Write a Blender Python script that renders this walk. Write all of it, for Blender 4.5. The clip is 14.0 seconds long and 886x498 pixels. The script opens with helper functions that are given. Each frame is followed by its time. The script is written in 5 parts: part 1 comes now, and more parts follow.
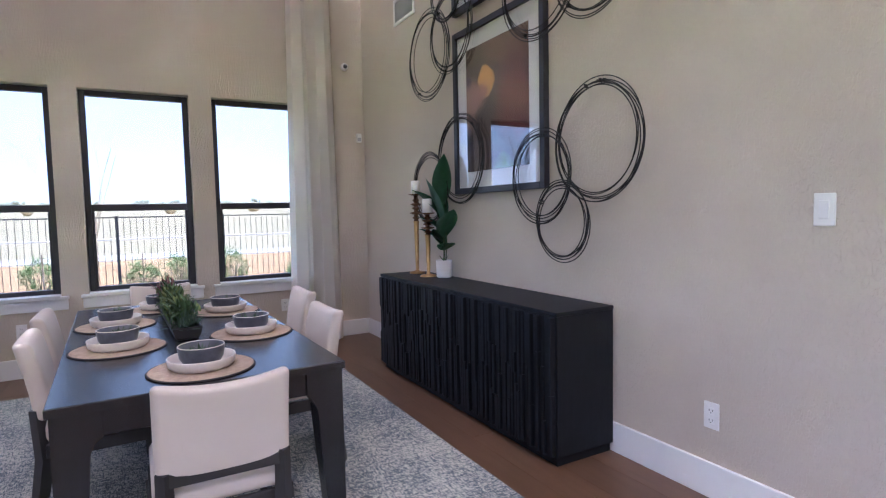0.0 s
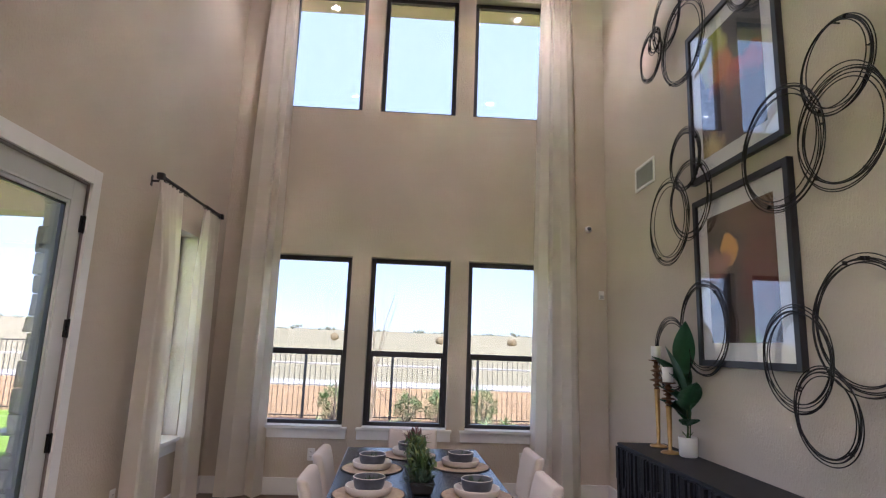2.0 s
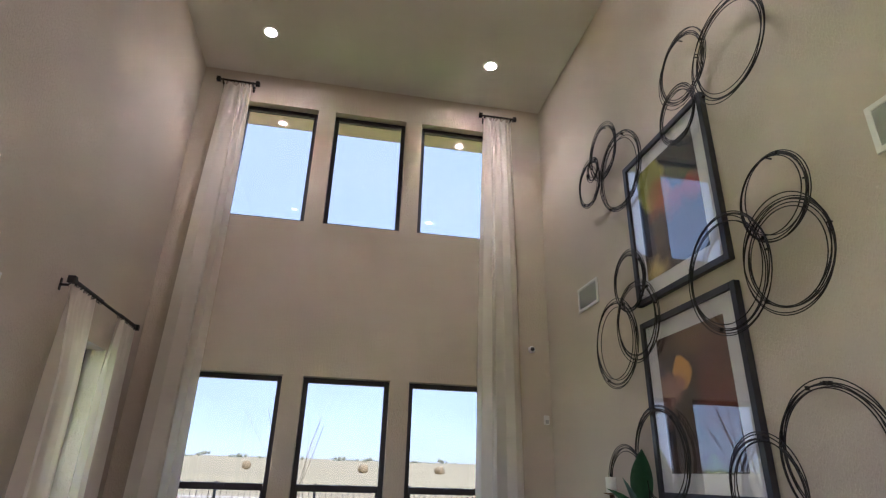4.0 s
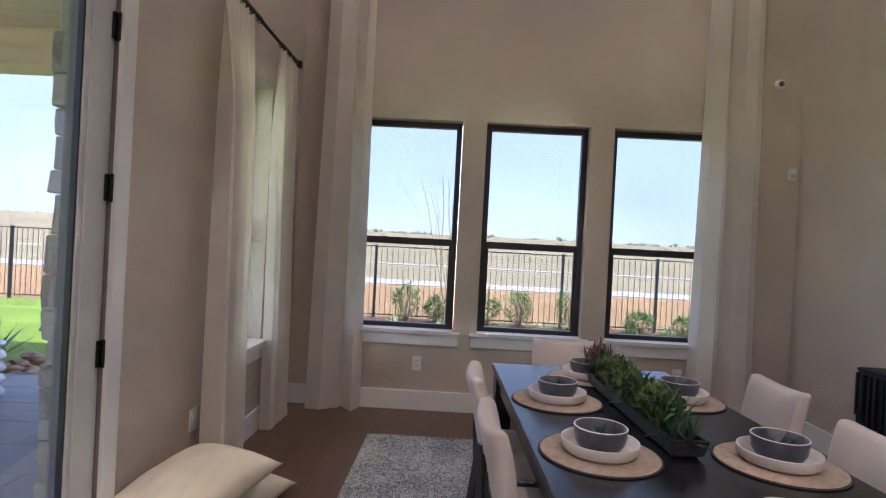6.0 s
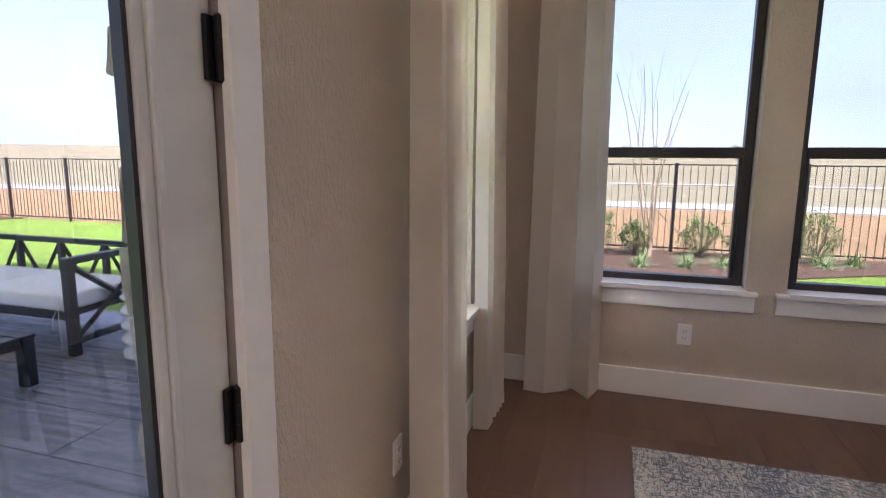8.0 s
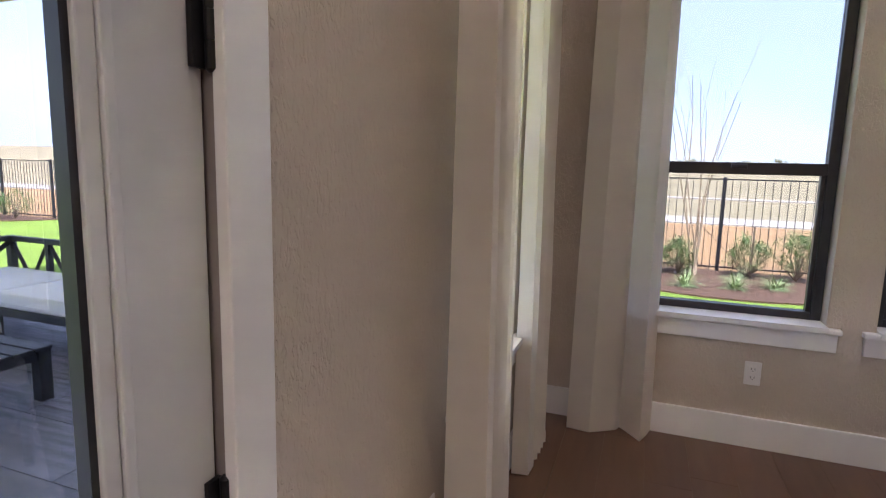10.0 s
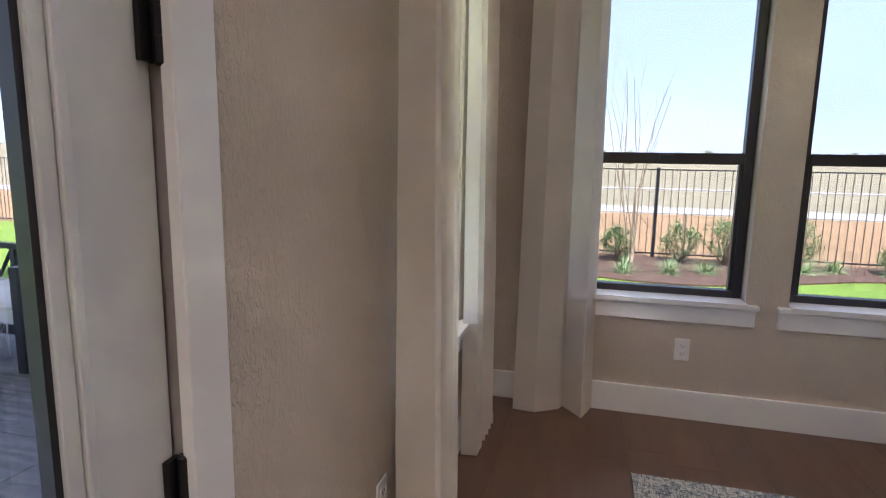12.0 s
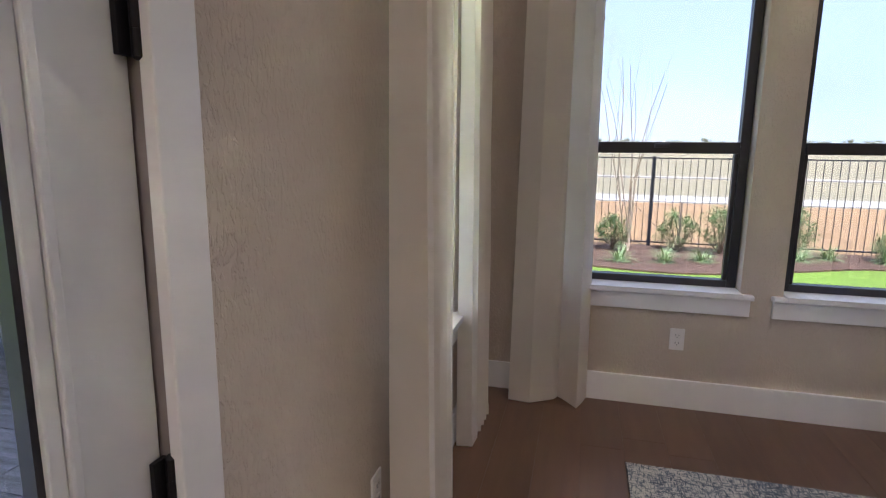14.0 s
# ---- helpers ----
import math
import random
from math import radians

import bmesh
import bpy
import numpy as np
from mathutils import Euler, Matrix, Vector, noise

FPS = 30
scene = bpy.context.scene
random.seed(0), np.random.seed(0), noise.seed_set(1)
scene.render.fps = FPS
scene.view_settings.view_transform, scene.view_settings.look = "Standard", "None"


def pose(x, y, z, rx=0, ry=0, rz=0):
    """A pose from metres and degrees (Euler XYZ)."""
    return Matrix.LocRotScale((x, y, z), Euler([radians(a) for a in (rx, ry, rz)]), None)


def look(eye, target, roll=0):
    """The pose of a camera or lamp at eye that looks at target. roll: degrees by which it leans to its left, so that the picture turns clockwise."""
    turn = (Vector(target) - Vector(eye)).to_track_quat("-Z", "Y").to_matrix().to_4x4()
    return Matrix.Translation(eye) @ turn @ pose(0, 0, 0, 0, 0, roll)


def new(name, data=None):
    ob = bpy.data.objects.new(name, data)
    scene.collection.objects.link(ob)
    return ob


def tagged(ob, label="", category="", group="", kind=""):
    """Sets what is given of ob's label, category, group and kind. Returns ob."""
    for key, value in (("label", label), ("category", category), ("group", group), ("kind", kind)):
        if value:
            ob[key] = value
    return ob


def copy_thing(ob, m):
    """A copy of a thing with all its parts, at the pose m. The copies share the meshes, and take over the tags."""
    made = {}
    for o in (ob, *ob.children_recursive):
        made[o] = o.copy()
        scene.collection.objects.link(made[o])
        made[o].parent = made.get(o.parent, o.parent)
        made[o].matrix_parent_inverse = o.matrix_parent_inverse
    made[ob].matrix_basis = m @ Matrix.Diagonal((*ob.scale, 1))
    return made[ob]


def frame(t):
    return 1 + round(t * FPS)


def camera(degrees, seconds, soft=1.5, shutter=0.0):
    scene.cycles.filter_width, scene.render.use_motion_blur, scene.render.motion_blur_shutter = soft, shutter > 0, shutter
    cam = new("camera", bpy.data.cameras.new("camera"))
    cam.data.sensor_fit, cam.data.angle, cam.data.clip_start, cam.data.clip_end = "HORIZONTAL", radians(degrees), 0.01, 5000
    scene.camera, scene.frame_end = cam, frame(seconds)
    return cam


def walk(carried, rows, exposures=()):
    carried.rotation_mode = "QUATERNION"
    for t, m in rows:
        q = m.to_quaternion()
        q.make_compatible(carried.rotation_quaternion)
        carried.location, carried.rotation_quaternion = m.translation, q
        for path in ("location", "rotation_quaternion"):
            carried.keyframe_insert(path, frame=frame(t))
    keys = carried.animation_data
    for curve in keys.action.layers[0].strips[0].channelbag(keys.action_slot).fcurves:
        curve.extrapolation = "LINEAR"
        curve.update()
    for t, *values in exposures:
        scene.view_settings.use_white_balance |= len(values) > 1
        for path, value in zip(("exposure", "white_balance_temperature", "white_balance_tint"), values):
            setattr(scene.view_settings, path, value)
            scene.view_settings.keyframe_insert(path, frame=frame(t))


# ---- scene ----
cam = camera(77.7, 14.0, soft=1.2)
PATH = [
    (0, (-0.012, 1.787, 1.253), (0.907, 3.429, 1.125), -1.2),
    (0.5, (0.118, 1.735, 1.300), (0.576, 3.558, 1.137), -0.9),
    (1, (0.119, 1.601, 1.346), (0.311, 3.463, 1.117), 0.1),
    (1.5, (0.002, 1.581, 1.399), (0.119, 3.463, 1.343), 1.1),
    (2, (0.082, 1.546, 1.438), (0.177, 3.402, 1.768), 2.1),
    (2.5, (0.050, 1.558, 1.493), (0.208, 3.328, 2.125), 2.0),
    (2.7, (0.049, 1.572, 1.497), (0.217, 3.302, 2.229), 2.0),
    (4.8, (-0.191, 2.110, 1.360), (0.166, 3.827, 2.055), 1.4),
    (5, (-0.255, 2.242, 1.333), (0.043, 4.019, 1.892), 2.0),
    (5.5, (-0.440, 2.486, 1.336), (-0.350, 4.356, 1.571), 3.5),
    (6, (-0.564, 2.784, 1.305), (-0.608, 4.670, 1.300), 3.0),
    (6.5, (-0.710, 3.115, 1.308), (-0.895, 4.987, 1.163), 2.1),
    (7, (-0.925, 3.401, 1.271), (-1.283, 5.239, 1.039), 1.1),
    (7.5, (-1.107, 3.722, 1.258), (-1.505, 5.542, 0.959), 1.1),
    (8, (-1.249, 4.038, 1.288), (-1.792, 5.821, 0.991), 0.5),
    (8.2, (-1.299, 4.100, 1.322), (-1.912, 5.858, 1.014), 0.4),
    (10.3, (-1.379, 4.276, 1.301), (-2.023, 6.030, 1.034), 1.5),
    (10.5, (-1.387, 4.239, 1.303), (-2.029, 5.993, 1.037), 1.1),
    (11, (-1.357, 4.192, 1.300), (-1.912, 5.974, 1.023), 1.4),
    (11.5, (-1.319, 4.201, 1.303), (-1.819, 5.998, 1.021), 1.3),
    (12, (-1.343, 4.221, 1.296), (-1.813, 6.025, 1.008), 1.0),
    (12.5, (-1.342, 4.224, 1.300), (-1.793, 6.028, 0.988), 0.8),
    (13, (-1.332, 4.231, 1.288), (-1.783, 6.037, 0.975), 1.0),
    (13.5, (-1.343, 4.227, 1.298), (-1.794, 6.031, 0.978), 0.6),
    (14, (-1.337, 4.237, 1.304), (-1.794, 6.039, 0.980), 0.7),
]
K = 1.06  # scale of the plan's numbers to metres
EXPOSURES = [(0, 4.45, 4950, 27), (0.5, 4.35, 5000, 27), (1.5, 4.3, 5200, 25), (2.7, 3.9, 5600, 27), (4.8, 3.85, 5250, 25), (8, 4.0, 5700, 30), (10.3, 4.08, 5600, 27), (14, 4.07, 5450, 25)]
walk(cam, [(t, look(Vector(eye) * K, Vector(target) * K, roll)) for t, eye, target, roll in PATH], EXPOSURES)

# ---- light ----
XL, XR, YW, YB, ZC = -1.86, 2.10, 7.176, -3.2, 5.72
world = bpy.data.worlds.new("sky")
scene.world = world
world.use_nodes = True
wn = world.node_tree.nodes
sky = wn.new("ShaderNodeTexSky")
sky.sky_type, sky.sun_disc = "NISHITA", False
sky.sun_elevation, sky.sun_rotation = radians(63), radians(165)
sky.air_density, sky.dust_density, sky.ozone_density = 1.0, 0.8, 1.0
wn["Background"].inputs["Strength"].default_value = 0.15
# thin white cloud and haze over the blue
wl = world.node_tree.links
wtc, wmap, wno, wmr, wmx = wn.new("ShaderNodeTexCoord"), wn.new("ShaderNodeMapping"), wn.new("ShaderNodeTexNoise"), wn.new("ShaderNodeMapRange"), wn.new("ShaderNodeMix")
wmap.inputs["Scale"].default_value = (1.0, 1.0, 2.6)
wno.inputs["Scale"].default_value, wno.inputs["Detail"].default_value = 2.2, 6.0
wmr.inputs[1].default_value, wmr.inputs[2].default_value, wmr.inputs[3].default_value, wmr.inputs[4].default_value = 0.35, 0.65, 0.8, 0.97
wmx.data_type = "RGBA"
wmx.inputs["B"].default_value = (1.8, 2.12, 2.36, 1)
wl.new(wtc.outputs["Generated"], wmap.inputs[0])
wl.new(wmap.outputs[0], wno.inputs["Vector"])
wl.new(wno.outputs[0], wmr.inputs[0])
wl.new(wmr.outputs[0], wmx.inputs["Factor"])
wl.new(sky.outputs[0], wmx.inputs["A"])
wl.new(wmx.outputs["Result"], wn["Background"].inputs["Color"])
sun = new("sun", bpy.data.lights.new("sun", "SUN"))
sun.data.energy, sun.data.angle, sun.data.color = 2.4, radians(0.53), (1.0, 0.95, 0.87)
sun.matrix_world = look((0, 0, 0), (-0.12, 0.44, -0.89))
LAMP = 4.5

# ---- materials ----


def mat(name, color, rough=0.6, metal=0.0, var=0.12, scale=6.0, bump=0.1, bscale=120.0, spec=0.5, stretch=(1, 1, 1), island=0.0, dist=0.002, sheen=0.0):
    m = bpy.data.materials.new(name)
    m.use_nodes = True
    nt = m.node_tree
    n, l = nt.nodes, nt.links
    b = n["Principled BSDF"]
    tc = n.new("ShaderNodeTexCoord")
    mp = n.new("ShaderNodeMapping")
    mp.inputs["Scale"].default_value = stretch
    l.new(tc.outputs["Object"], mp.inputs[0])
    big, fine = n.new("ShaderNodeTexNoise"), n.new("ShaderNodeTexNoise")
    for t, s in ((big, scale), (fine, bscale)):
        t.inputs["Scale"].default_value, t.inputs["Detail"].default_value = s, 5.0
        l.new(mp.outputs[0], t.inputs["Vector"])
    add = n.new("ShaderNodeMath")
    add.operation = "MULTIPLY_ADD"
    l.new(fine.outputs[0], add.inputs[0])
    add.inputs[1].default_value = 0.4
    l.new(big.outputs[0], add.inputs[2])
    ramp = n.new("ShaderNodeMapRange")
    l.new(add.outputs[0], ramp.inputs[0])
    ramp.inputs[1].default_value, ramp.inputs[2].default_value = 0.4, 1.0
    ramp.inputs[3].default_value, ramp.inputs[4].default_value = 1 - var, 1 + var
    fac = ramp.outputs[0]
    if island:
        oi = n.new("ShaderNodeObjectInfo")
        r2 = n.new("ShaderNodeMapRange")
        l.new(oi.outputs["Random"], r2.inputs[0])
        r2.inputs[3].default_value, r2.inputs[4].default_value = 1 - 1.6 * island, 1 + 1.2 * island
        big.noise_dimensions = "4D"
        wm = n.new("ShaderNodeMath")
        wm.operation, wm.inputs[1].default_value = "MULTIPLY", 60.0
        l.new(oi.outputs["Random"], wm.inputs[0])
        l.new(wm.outputs[0], big.inputs["W"])
        mu = n.new("ShaderNodeMath")
        mu.operation = "MULTIPLY"
        l.new(fac, mu.inputs[0])
        l.new(r2.outputs[0], mu.inputs[1])
        fac = mu.outputs[0]
    mix = n.new("ShaderNodeVectorMath")
    mix.operation = "SCALE"
    mix.inputs[0].default_value = color[:3]
    l.new(fac, mix.inputs["Scale"])
    l.new(mix.outputs[0], b.inputs["Base Color"])
    b.inputs["Roughness"].default_value, b.inputs["Metallic"].default_value = rough, metal
    b.inputs["Specular IOR Level"].default_value = spec
    if sheen:
        b.inputs["Sheen Weight"].default_value = sheen
    if bump:
        bp = n.new("ShaderNodeBump")
        bp.inputs["Strength"].default_value, bp.inputs["Distance"].default_value = bump, dist
        l.new(fine.outputs[0], bp.inputs["Height"])
        l.new(bp.outputs[0], b.inputs["Normal"])
    return m


def glass_mat(name, tint=(1, 1, 1), base=0.02):
    m = bpy.data.materials.new(name)
    m.use_nodes = True
    n, l = m.node_tree.nodes, m.node_tree.links
    n.remove(n["Principled BSDF"])
    tr, gl, lw, mx = n.new("ShaderNodeBsdfTransparent"), n.new("ShaderNodeBsdfGlossy"), n.new("ShaderNodeLayerWeight"), n.new("ShaderNodeMixShader")
    tr.inputs[0].default_value = (*tint, 1)
    gl.inputs["Roughness"].default_value = 0.0
    pw, ma = n.new("ShaderNodeMath"), n.new("ShaderNodeMath")
    lw.inputs[0].default_value = 0.5
    pw.operation, pw.inputs[1].default_value = "POWER", 5.0
    ma.operation, ma.inputs[1].default_value, ma.inputs[2].default_value = "MULTIPLY_ADD", 0.9, base
    l.new(lw.outputs["Facing"], pw.inputs[0])
    l.new(pw.outputs[0], ma.inputs[0])
    l.new(ma.outputs[0], mx.inputs[0])
    l.new(tr.outputs[0], mx.inputs[1])
    l.new(gl.outputs[0], mx.inputs[2])
    l.new(mx.outputs[0], n["Material Output"].inputs[0])
    return m


M_WALL = mat("wall_paint", (0.52, 0.445, 0.36), 0.85, var=0.03, scale=1.5, bump=0.85, bscale=115, dist=0.003)
n_, l_ = M_WALL.node_tree.nodes, M_WALL.node_tree.links
# knock-down plaster: flattened, upright splatters under the paint
tc_, mp_, kn, kr, kb = n_.new("ShaderNodeTexCoord"), n_.new("ShaderNodeMapping"), n_.new("ShaderNodeTexNoise"), n_.new("ShaderNodeMapRange"), n_.new("ShaderNodeBump")
mp_.inputs["Scale"].default_value = (1.0, 1.0, 0.5)
kn.inputs["Scale"].default_value, kn.inputs["Detail"].default_value, kn.inputs["Distortion"].default_value = 78.0, 2.0, 0.6
kr.interpolation_type = "SMOOTHSTEP"
kr.inputs[1].default_value, kr.inputs[2].default_value = 0.47, 0.57
kb.inputs["Strength"].default_value, kb.inputs["Distance"].default_value = 0.8, 0.0019
l_.new(tc_.outputs["Object"], mp_.inputs[0])
l_.new(mp_.outputs[0], kn.inputs["Vector"])
l_.new(kn.outputs[0], kr.inputs[0])
l_.new(kr.outputs[0], kb.inputs["Height"])
l_.new(n_["Bump"].outputs[0], kb.inputs["Normal"])
l_.new(kb.outputs[0], n_["Principled BSDF"].inputs["Normal"])
n_["Bump"].inputs["Strength"].default_value = 0.3
M_CEIL = mat("ceiling_paint", (0.66, 0.62, 0.55), 0.9, var=0.02, bump=0.4, bscale=80, dist=0.003)
M_TRIM = mat("white_trim", (0.76, 0.74, 0.72), 0.45, var=0.02, bump=0.03)
M_DOOR = mat("door_paint", (0.60, 0.60, 0.60), 0.55, var=0.02, bump=0.03)
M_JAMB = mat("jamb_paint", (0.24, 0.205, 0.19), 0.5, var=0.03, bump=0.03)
M_BLACK = mat("black_frame", (0.022, 0.022, 0.026), 0.4, var=0.1, bump=0.03)
M_IRON = mat("black_iron", (0.018, 0.017, 0.017), 0.45, metal=0.6, var=0.2, bump=0.1)
M_GLASS = glass_mat("window_glass", (0.415, 0.425, 0.435))
M_CLEAR = glass_mat("clear_glass", (0.93, 0.94, 0.94))
M_DOOR_GLASS = glass_mat("door_glass", (0.46, 0.465, 0.48), 0.05)
M_LINEN = mat("white_linen", (0.92, 0.86, 0.775), 0.9, var=0.04, scale=3, bump=0.35, bscale=420, dist=0.0015, sheen=0.15)
M_TABLE = mat("dark_oak", (0.012, 0.012, 0.014), 0.27, spec=0.7, var=0.25, scale=5, stretch=(12, 1, 1), bump=0.12, bscale=60)
M_BOARD = mat("black_oak", (0.007, 0.008, 0.010), 0.5, spec=0.22, var=0.3, scale=6, stretch=(6, 6, 1), bump=0.25, bscale=80)
M_CHAIR = mat("chair_fabric", (0.60, 0.52, 0.46), 0.92, var=0.04, scale=5, bump=0.35, bscale=500, dist=0.0012, sheen=0.2)
M_LEG = mat("chair_wood", (0.028, 0.026, 0.025), 0.5, var=0.2, stretch=(1, 1, .1), bump=0.1)
M_FLOOR = mat("oak_plank", (0.115, 0.062, 0.034), 0.38, var=0.17, scale=3, stretch=(9, 1, 1), bump=0.12, bscale=45, island=0.06)
M_GROOVE = mat("plank_gap", (0.085, 0.046, 0.026), 0.8, bump=0)
M_RUG = mat("rug_base", (0.45, 0.45, 0.43), 0.95, var=0.3, scale=30, bump=0.6, bscale=300)
M_GRASS = mat("lawn", (0.22, 0.34, 0.03), 0.9, var=0.25, scale=0.8, bump=0.9, bscale=60, dist=0.03)
M_FIELD = mat("dry_field", (0.30, 0.245, 0.125), 0.95, var=0.25, scale=0.05, stretch=(0.4, 1.6, 1), bump=0.5, bscale=4, dist=0.1)

# thin cloth lets some daylight through
n_, l_ = M_LINEN.node_tree.nodes, M_LINEN.node_tree.links
tl, mx = n_.new("ShaderNodeBsdfTranslucent"), n_.new("ShaderNodeMixShader")
tl.inputs[0].default_value = (0.90, 0.83, 0.72, 1)
mx.inputs[0].default_value = 0.13
l_.new(n_["Principled BSDF"].outputs[0], mx.inputs[1])
l_.new(tl.outputs[0], mx.inputs[2])
l_.new(mx.outputs[0], n_["Material Output"].inputs[0])

# ---- building blocks ----


def link_mesh(name, bm, material, smooth=False):
    me = bpy.data.meshes.new(name)
    bm.to_mesh(me)
    bm.free()
    me.transform(Matrix.Scale(K, 4))
    for mm in (material if isinstance(material, (list, tuple)) else [material]):
        me.materials.append(mm)
    if smooth:
        for f in me.polygons:
            f.use_smooth = True
    return new(name, me)


def part(name, bm, material, parent=None, label="", smooth=False):
    ob = link_mesh(name, bm, material, smooth)
    if parent:
        ob.parent = parent
    if label:
        ob["label"] = label
    return ob


def put_at(x, y, z, rz=0, rx=0, ry=0):
    """A pose in metres from the plan's numbers."""
    return pose(K * x, K * y, K * z, rx, ry, rz)


def thing(name, x, y, z, label, category, rz=0, group=""):
    ob = new(name)
    ob.empty_display_size = 0.1
    ob.matrix_basis = put_at(x, y, z, rz)
    return tagged(ob, label, category, group)


def add_box(bm, x0, x1, y0, y1, z0, z1, bevel=0.0, seg=2, m=None):
    r = bmesh.ops.create_cube(bm, size=1.0)
    vs = r["verts"]
    for v in vs:
        v.co = ((x0 + x1) / 2 + v.co.x * (x1 - x0), (y0 + y1) / 2 + v.co.y * (y1 - y0), (z0 + z1) / 2 + v.co.z * (z1 - z0))
    if bevel:
        es = list({e for v in vs for e in v.link_edges})
        vs = [v for v in bmesh.ops.bevel(bm, geom=es, offset=bevel, segments=seg, profile=0.5, affect="EDGES")["verts"]]
    if m is not None:
        bmesh.ops.transform(bm, matrix=m, verts=vs)
    return vs


def box_bm(x0, x1, y0, y1, z0, z1, bevel=0.0, seg=2, m=None):
    bm = bmesh.new()
    add_box(bm, x0, x1, y0, y1, z0, z1, bevel, seg, m)
    return bm


def add_lathe(bm, prof, n=24, m=None, caps=True):
    rings = []
    for r, z in prof:
        rings.append([bm.verts.new((r * math.cos(2 * math.pi * k / n), r * math.sin(2 * math.pi * k / n), z)) for k in range(n)])
    for a, b in zip(rings, rings[1:]):
        for k in range(n):
            bm.faces.new((a[k], a[(k + 1) % n], b[(k + 1) % n], b[k]))
    if caps and prof[0][0] > 1e-4:
        bm.faces.new(list(reversed(rings[0])))
    if caps and prof[-1][0] > 1e-4:
        bm.faces.new(rings[-1])
    if m is not None:
        bmesh.ops.transform(bm, matrix=m, verts=[v for r in rings for v in r])


def lathe_bm(prof, n=24, m=None, caps=True):
    bm = bmesh.new()
    add_lathe(bm, prof, n, m, caps)
    return bm


def add_tube(bm, pts, rad, n=6, closed=False):
    pts = [Vector(p) for p in pts]
    rings = []
    for i, p in enumerate(pts):
        a = pts[i - 1] if (i or closed) else p
        b = pts[(i + 1) % len(pts)] if (i < len(pts) - 1 or closed) else p
        d = (b - a).normalized()
        u = d.cross(Vector((0, 0, 1)) if abs(d.z) < 0.9 else Vector((1, 0, 0))).normalized()
        w = d.cross(u)
        r = rad[i] if isinstance(rad, (list, tuple)) else rad
        rings.append([bm.verts.new(p + r * (math.cos(2 * math.pi * k / n) * u + math.sin(2 * math.pi * k / n) * w)) for k in range(n)])
    pairs = list(zip(rings, rings[1:])) + ([(rings[-1], rings[0])] if closed else [])
    for a, b in pairs:
        off = 0
        if closed and a is rings[-1]:
            off = min(range(n), key=lambda s: (a[0].co - b[s].co).length)
        for k in range(n):
            bm.faces.new((a[k], a[(k + 1) % n], b[(k + 1 + off) % n], b[(k + off) % n]))
    if not closed:
        bm.faces.new(rings[0])
        bm.faces.new(list(reversed(rings[-1])))


def wall_bm(u0, u1, v0, v1, d0, d1, holes, put):
    """A wall with openings: u along it, v up, d through it; put(u, v, d) gives the place."""
    us = sorted({u0, u1, *[h[0] for h in holes], *[h[1] for h in holes]})
    vs = sorted({v0, v1, *[h[2] for h in holes], *[h[3] for h in holes]})
    bm = bmesh.new()
    cache = {}

    def vert(*k):
        if k not in cache:
            cache[k] = bm.verts.new(put(*k))
        return cache[k]

    def solid(i, j):
        if not (0 <= i < len(us) - 1 and 0 <= j < len(vs) - 1):
            return False
        cu, cv = (us[i] + us[i + 1]) / 2, (vs[j] + vs[j + 1]) / 2
        return not any(h[0] < cu < h[1] and h[2] < cv < h[3] for h in holes)

    for i in range(len(us) - 1):
        for j in range(len(vs) - 1):
            if not solid(i, j):
                continue
            a, b, c, e = us[i], us[i + 1], vs[j], vs[j + 1]
            for d in (d0, d1):
                bm.faces.new([vert(a, c, d), vert(b, c, d), vert(b, e, d), vert(a, e, d)])
            for di, dj, p, q in ((-1, 0, (a, c), (a, e)), (1, 0, (b, c), (b, e)), (0, -1, (a, c), (b, c)), (0, 1, (a, e), (b, e))):
                if not solid(i + di, j + dj):
                    bm.faces.new([vert(*p, d0), vert(*q, d0), vert(*q, d1), vert(*p, d1)])
    bmesh.ops.recalc_face_normals(bm, faces=bm.faces)
    return bm

# ---- structure ----
WX = [(-1.378, -0.556), (-0.365, 0.461), (0.648, 1.474)]
WZ0, WZ1, UZ0, UZ1 = 0.63, 2.322, 3.917, 5.335
LW = (5.72, 6.50)
DOOR = (3.86, 4.825, 2.318)
holes = [(a, b, WZ0, WZ1) for a, b in WX] + [(a, b, UZ0, UZ1) for a, b in WX]
tagged(part("wall_north", wall_bm(XL - 0.2, XR + 0.2, -0.3, ZC + 0.1, YW, YW + 0.2, holes, lambda u, v, d: (u, d, v)), M_WALL), "beige textured painted wall with six windows", "wall", kind="structure")
# the last two openings are invented, out of view, to let daylight in
lholes = [(*LW, WZ0 - 0.02, WZ1), (DOOR[0], DOOR[1], 0.0, DOOR[2]), (-2.8, -1.2, 0.25, 2.65), (-0.9, 0.7, 0.25, 2.65)]
tagged(part("wall_west", wall_bm(YB - 0.2, YW - 0.003, -0.3, ZC + 0.1, XL - 0.2, XL, lholes, lambda u, v, d: (d, u, v)), M_WALL), "beige textured painted wall with a glazed door", "wall", kind="structure")
tagged(part("wall_east", box_bm(XR, XR + 0.2, YB - 0.2, YW - 0.003, -0.3, ZC + 0.1), M_WALL), "beige textured painted wall", "wall", kind="structure")
tagged(part("wall_south", box_bm(XL, XR, YB - 0.2, YB, -0.3, ZC + 0.1), M_WALL), "beige textured painted wall", "wall", kind="structure")
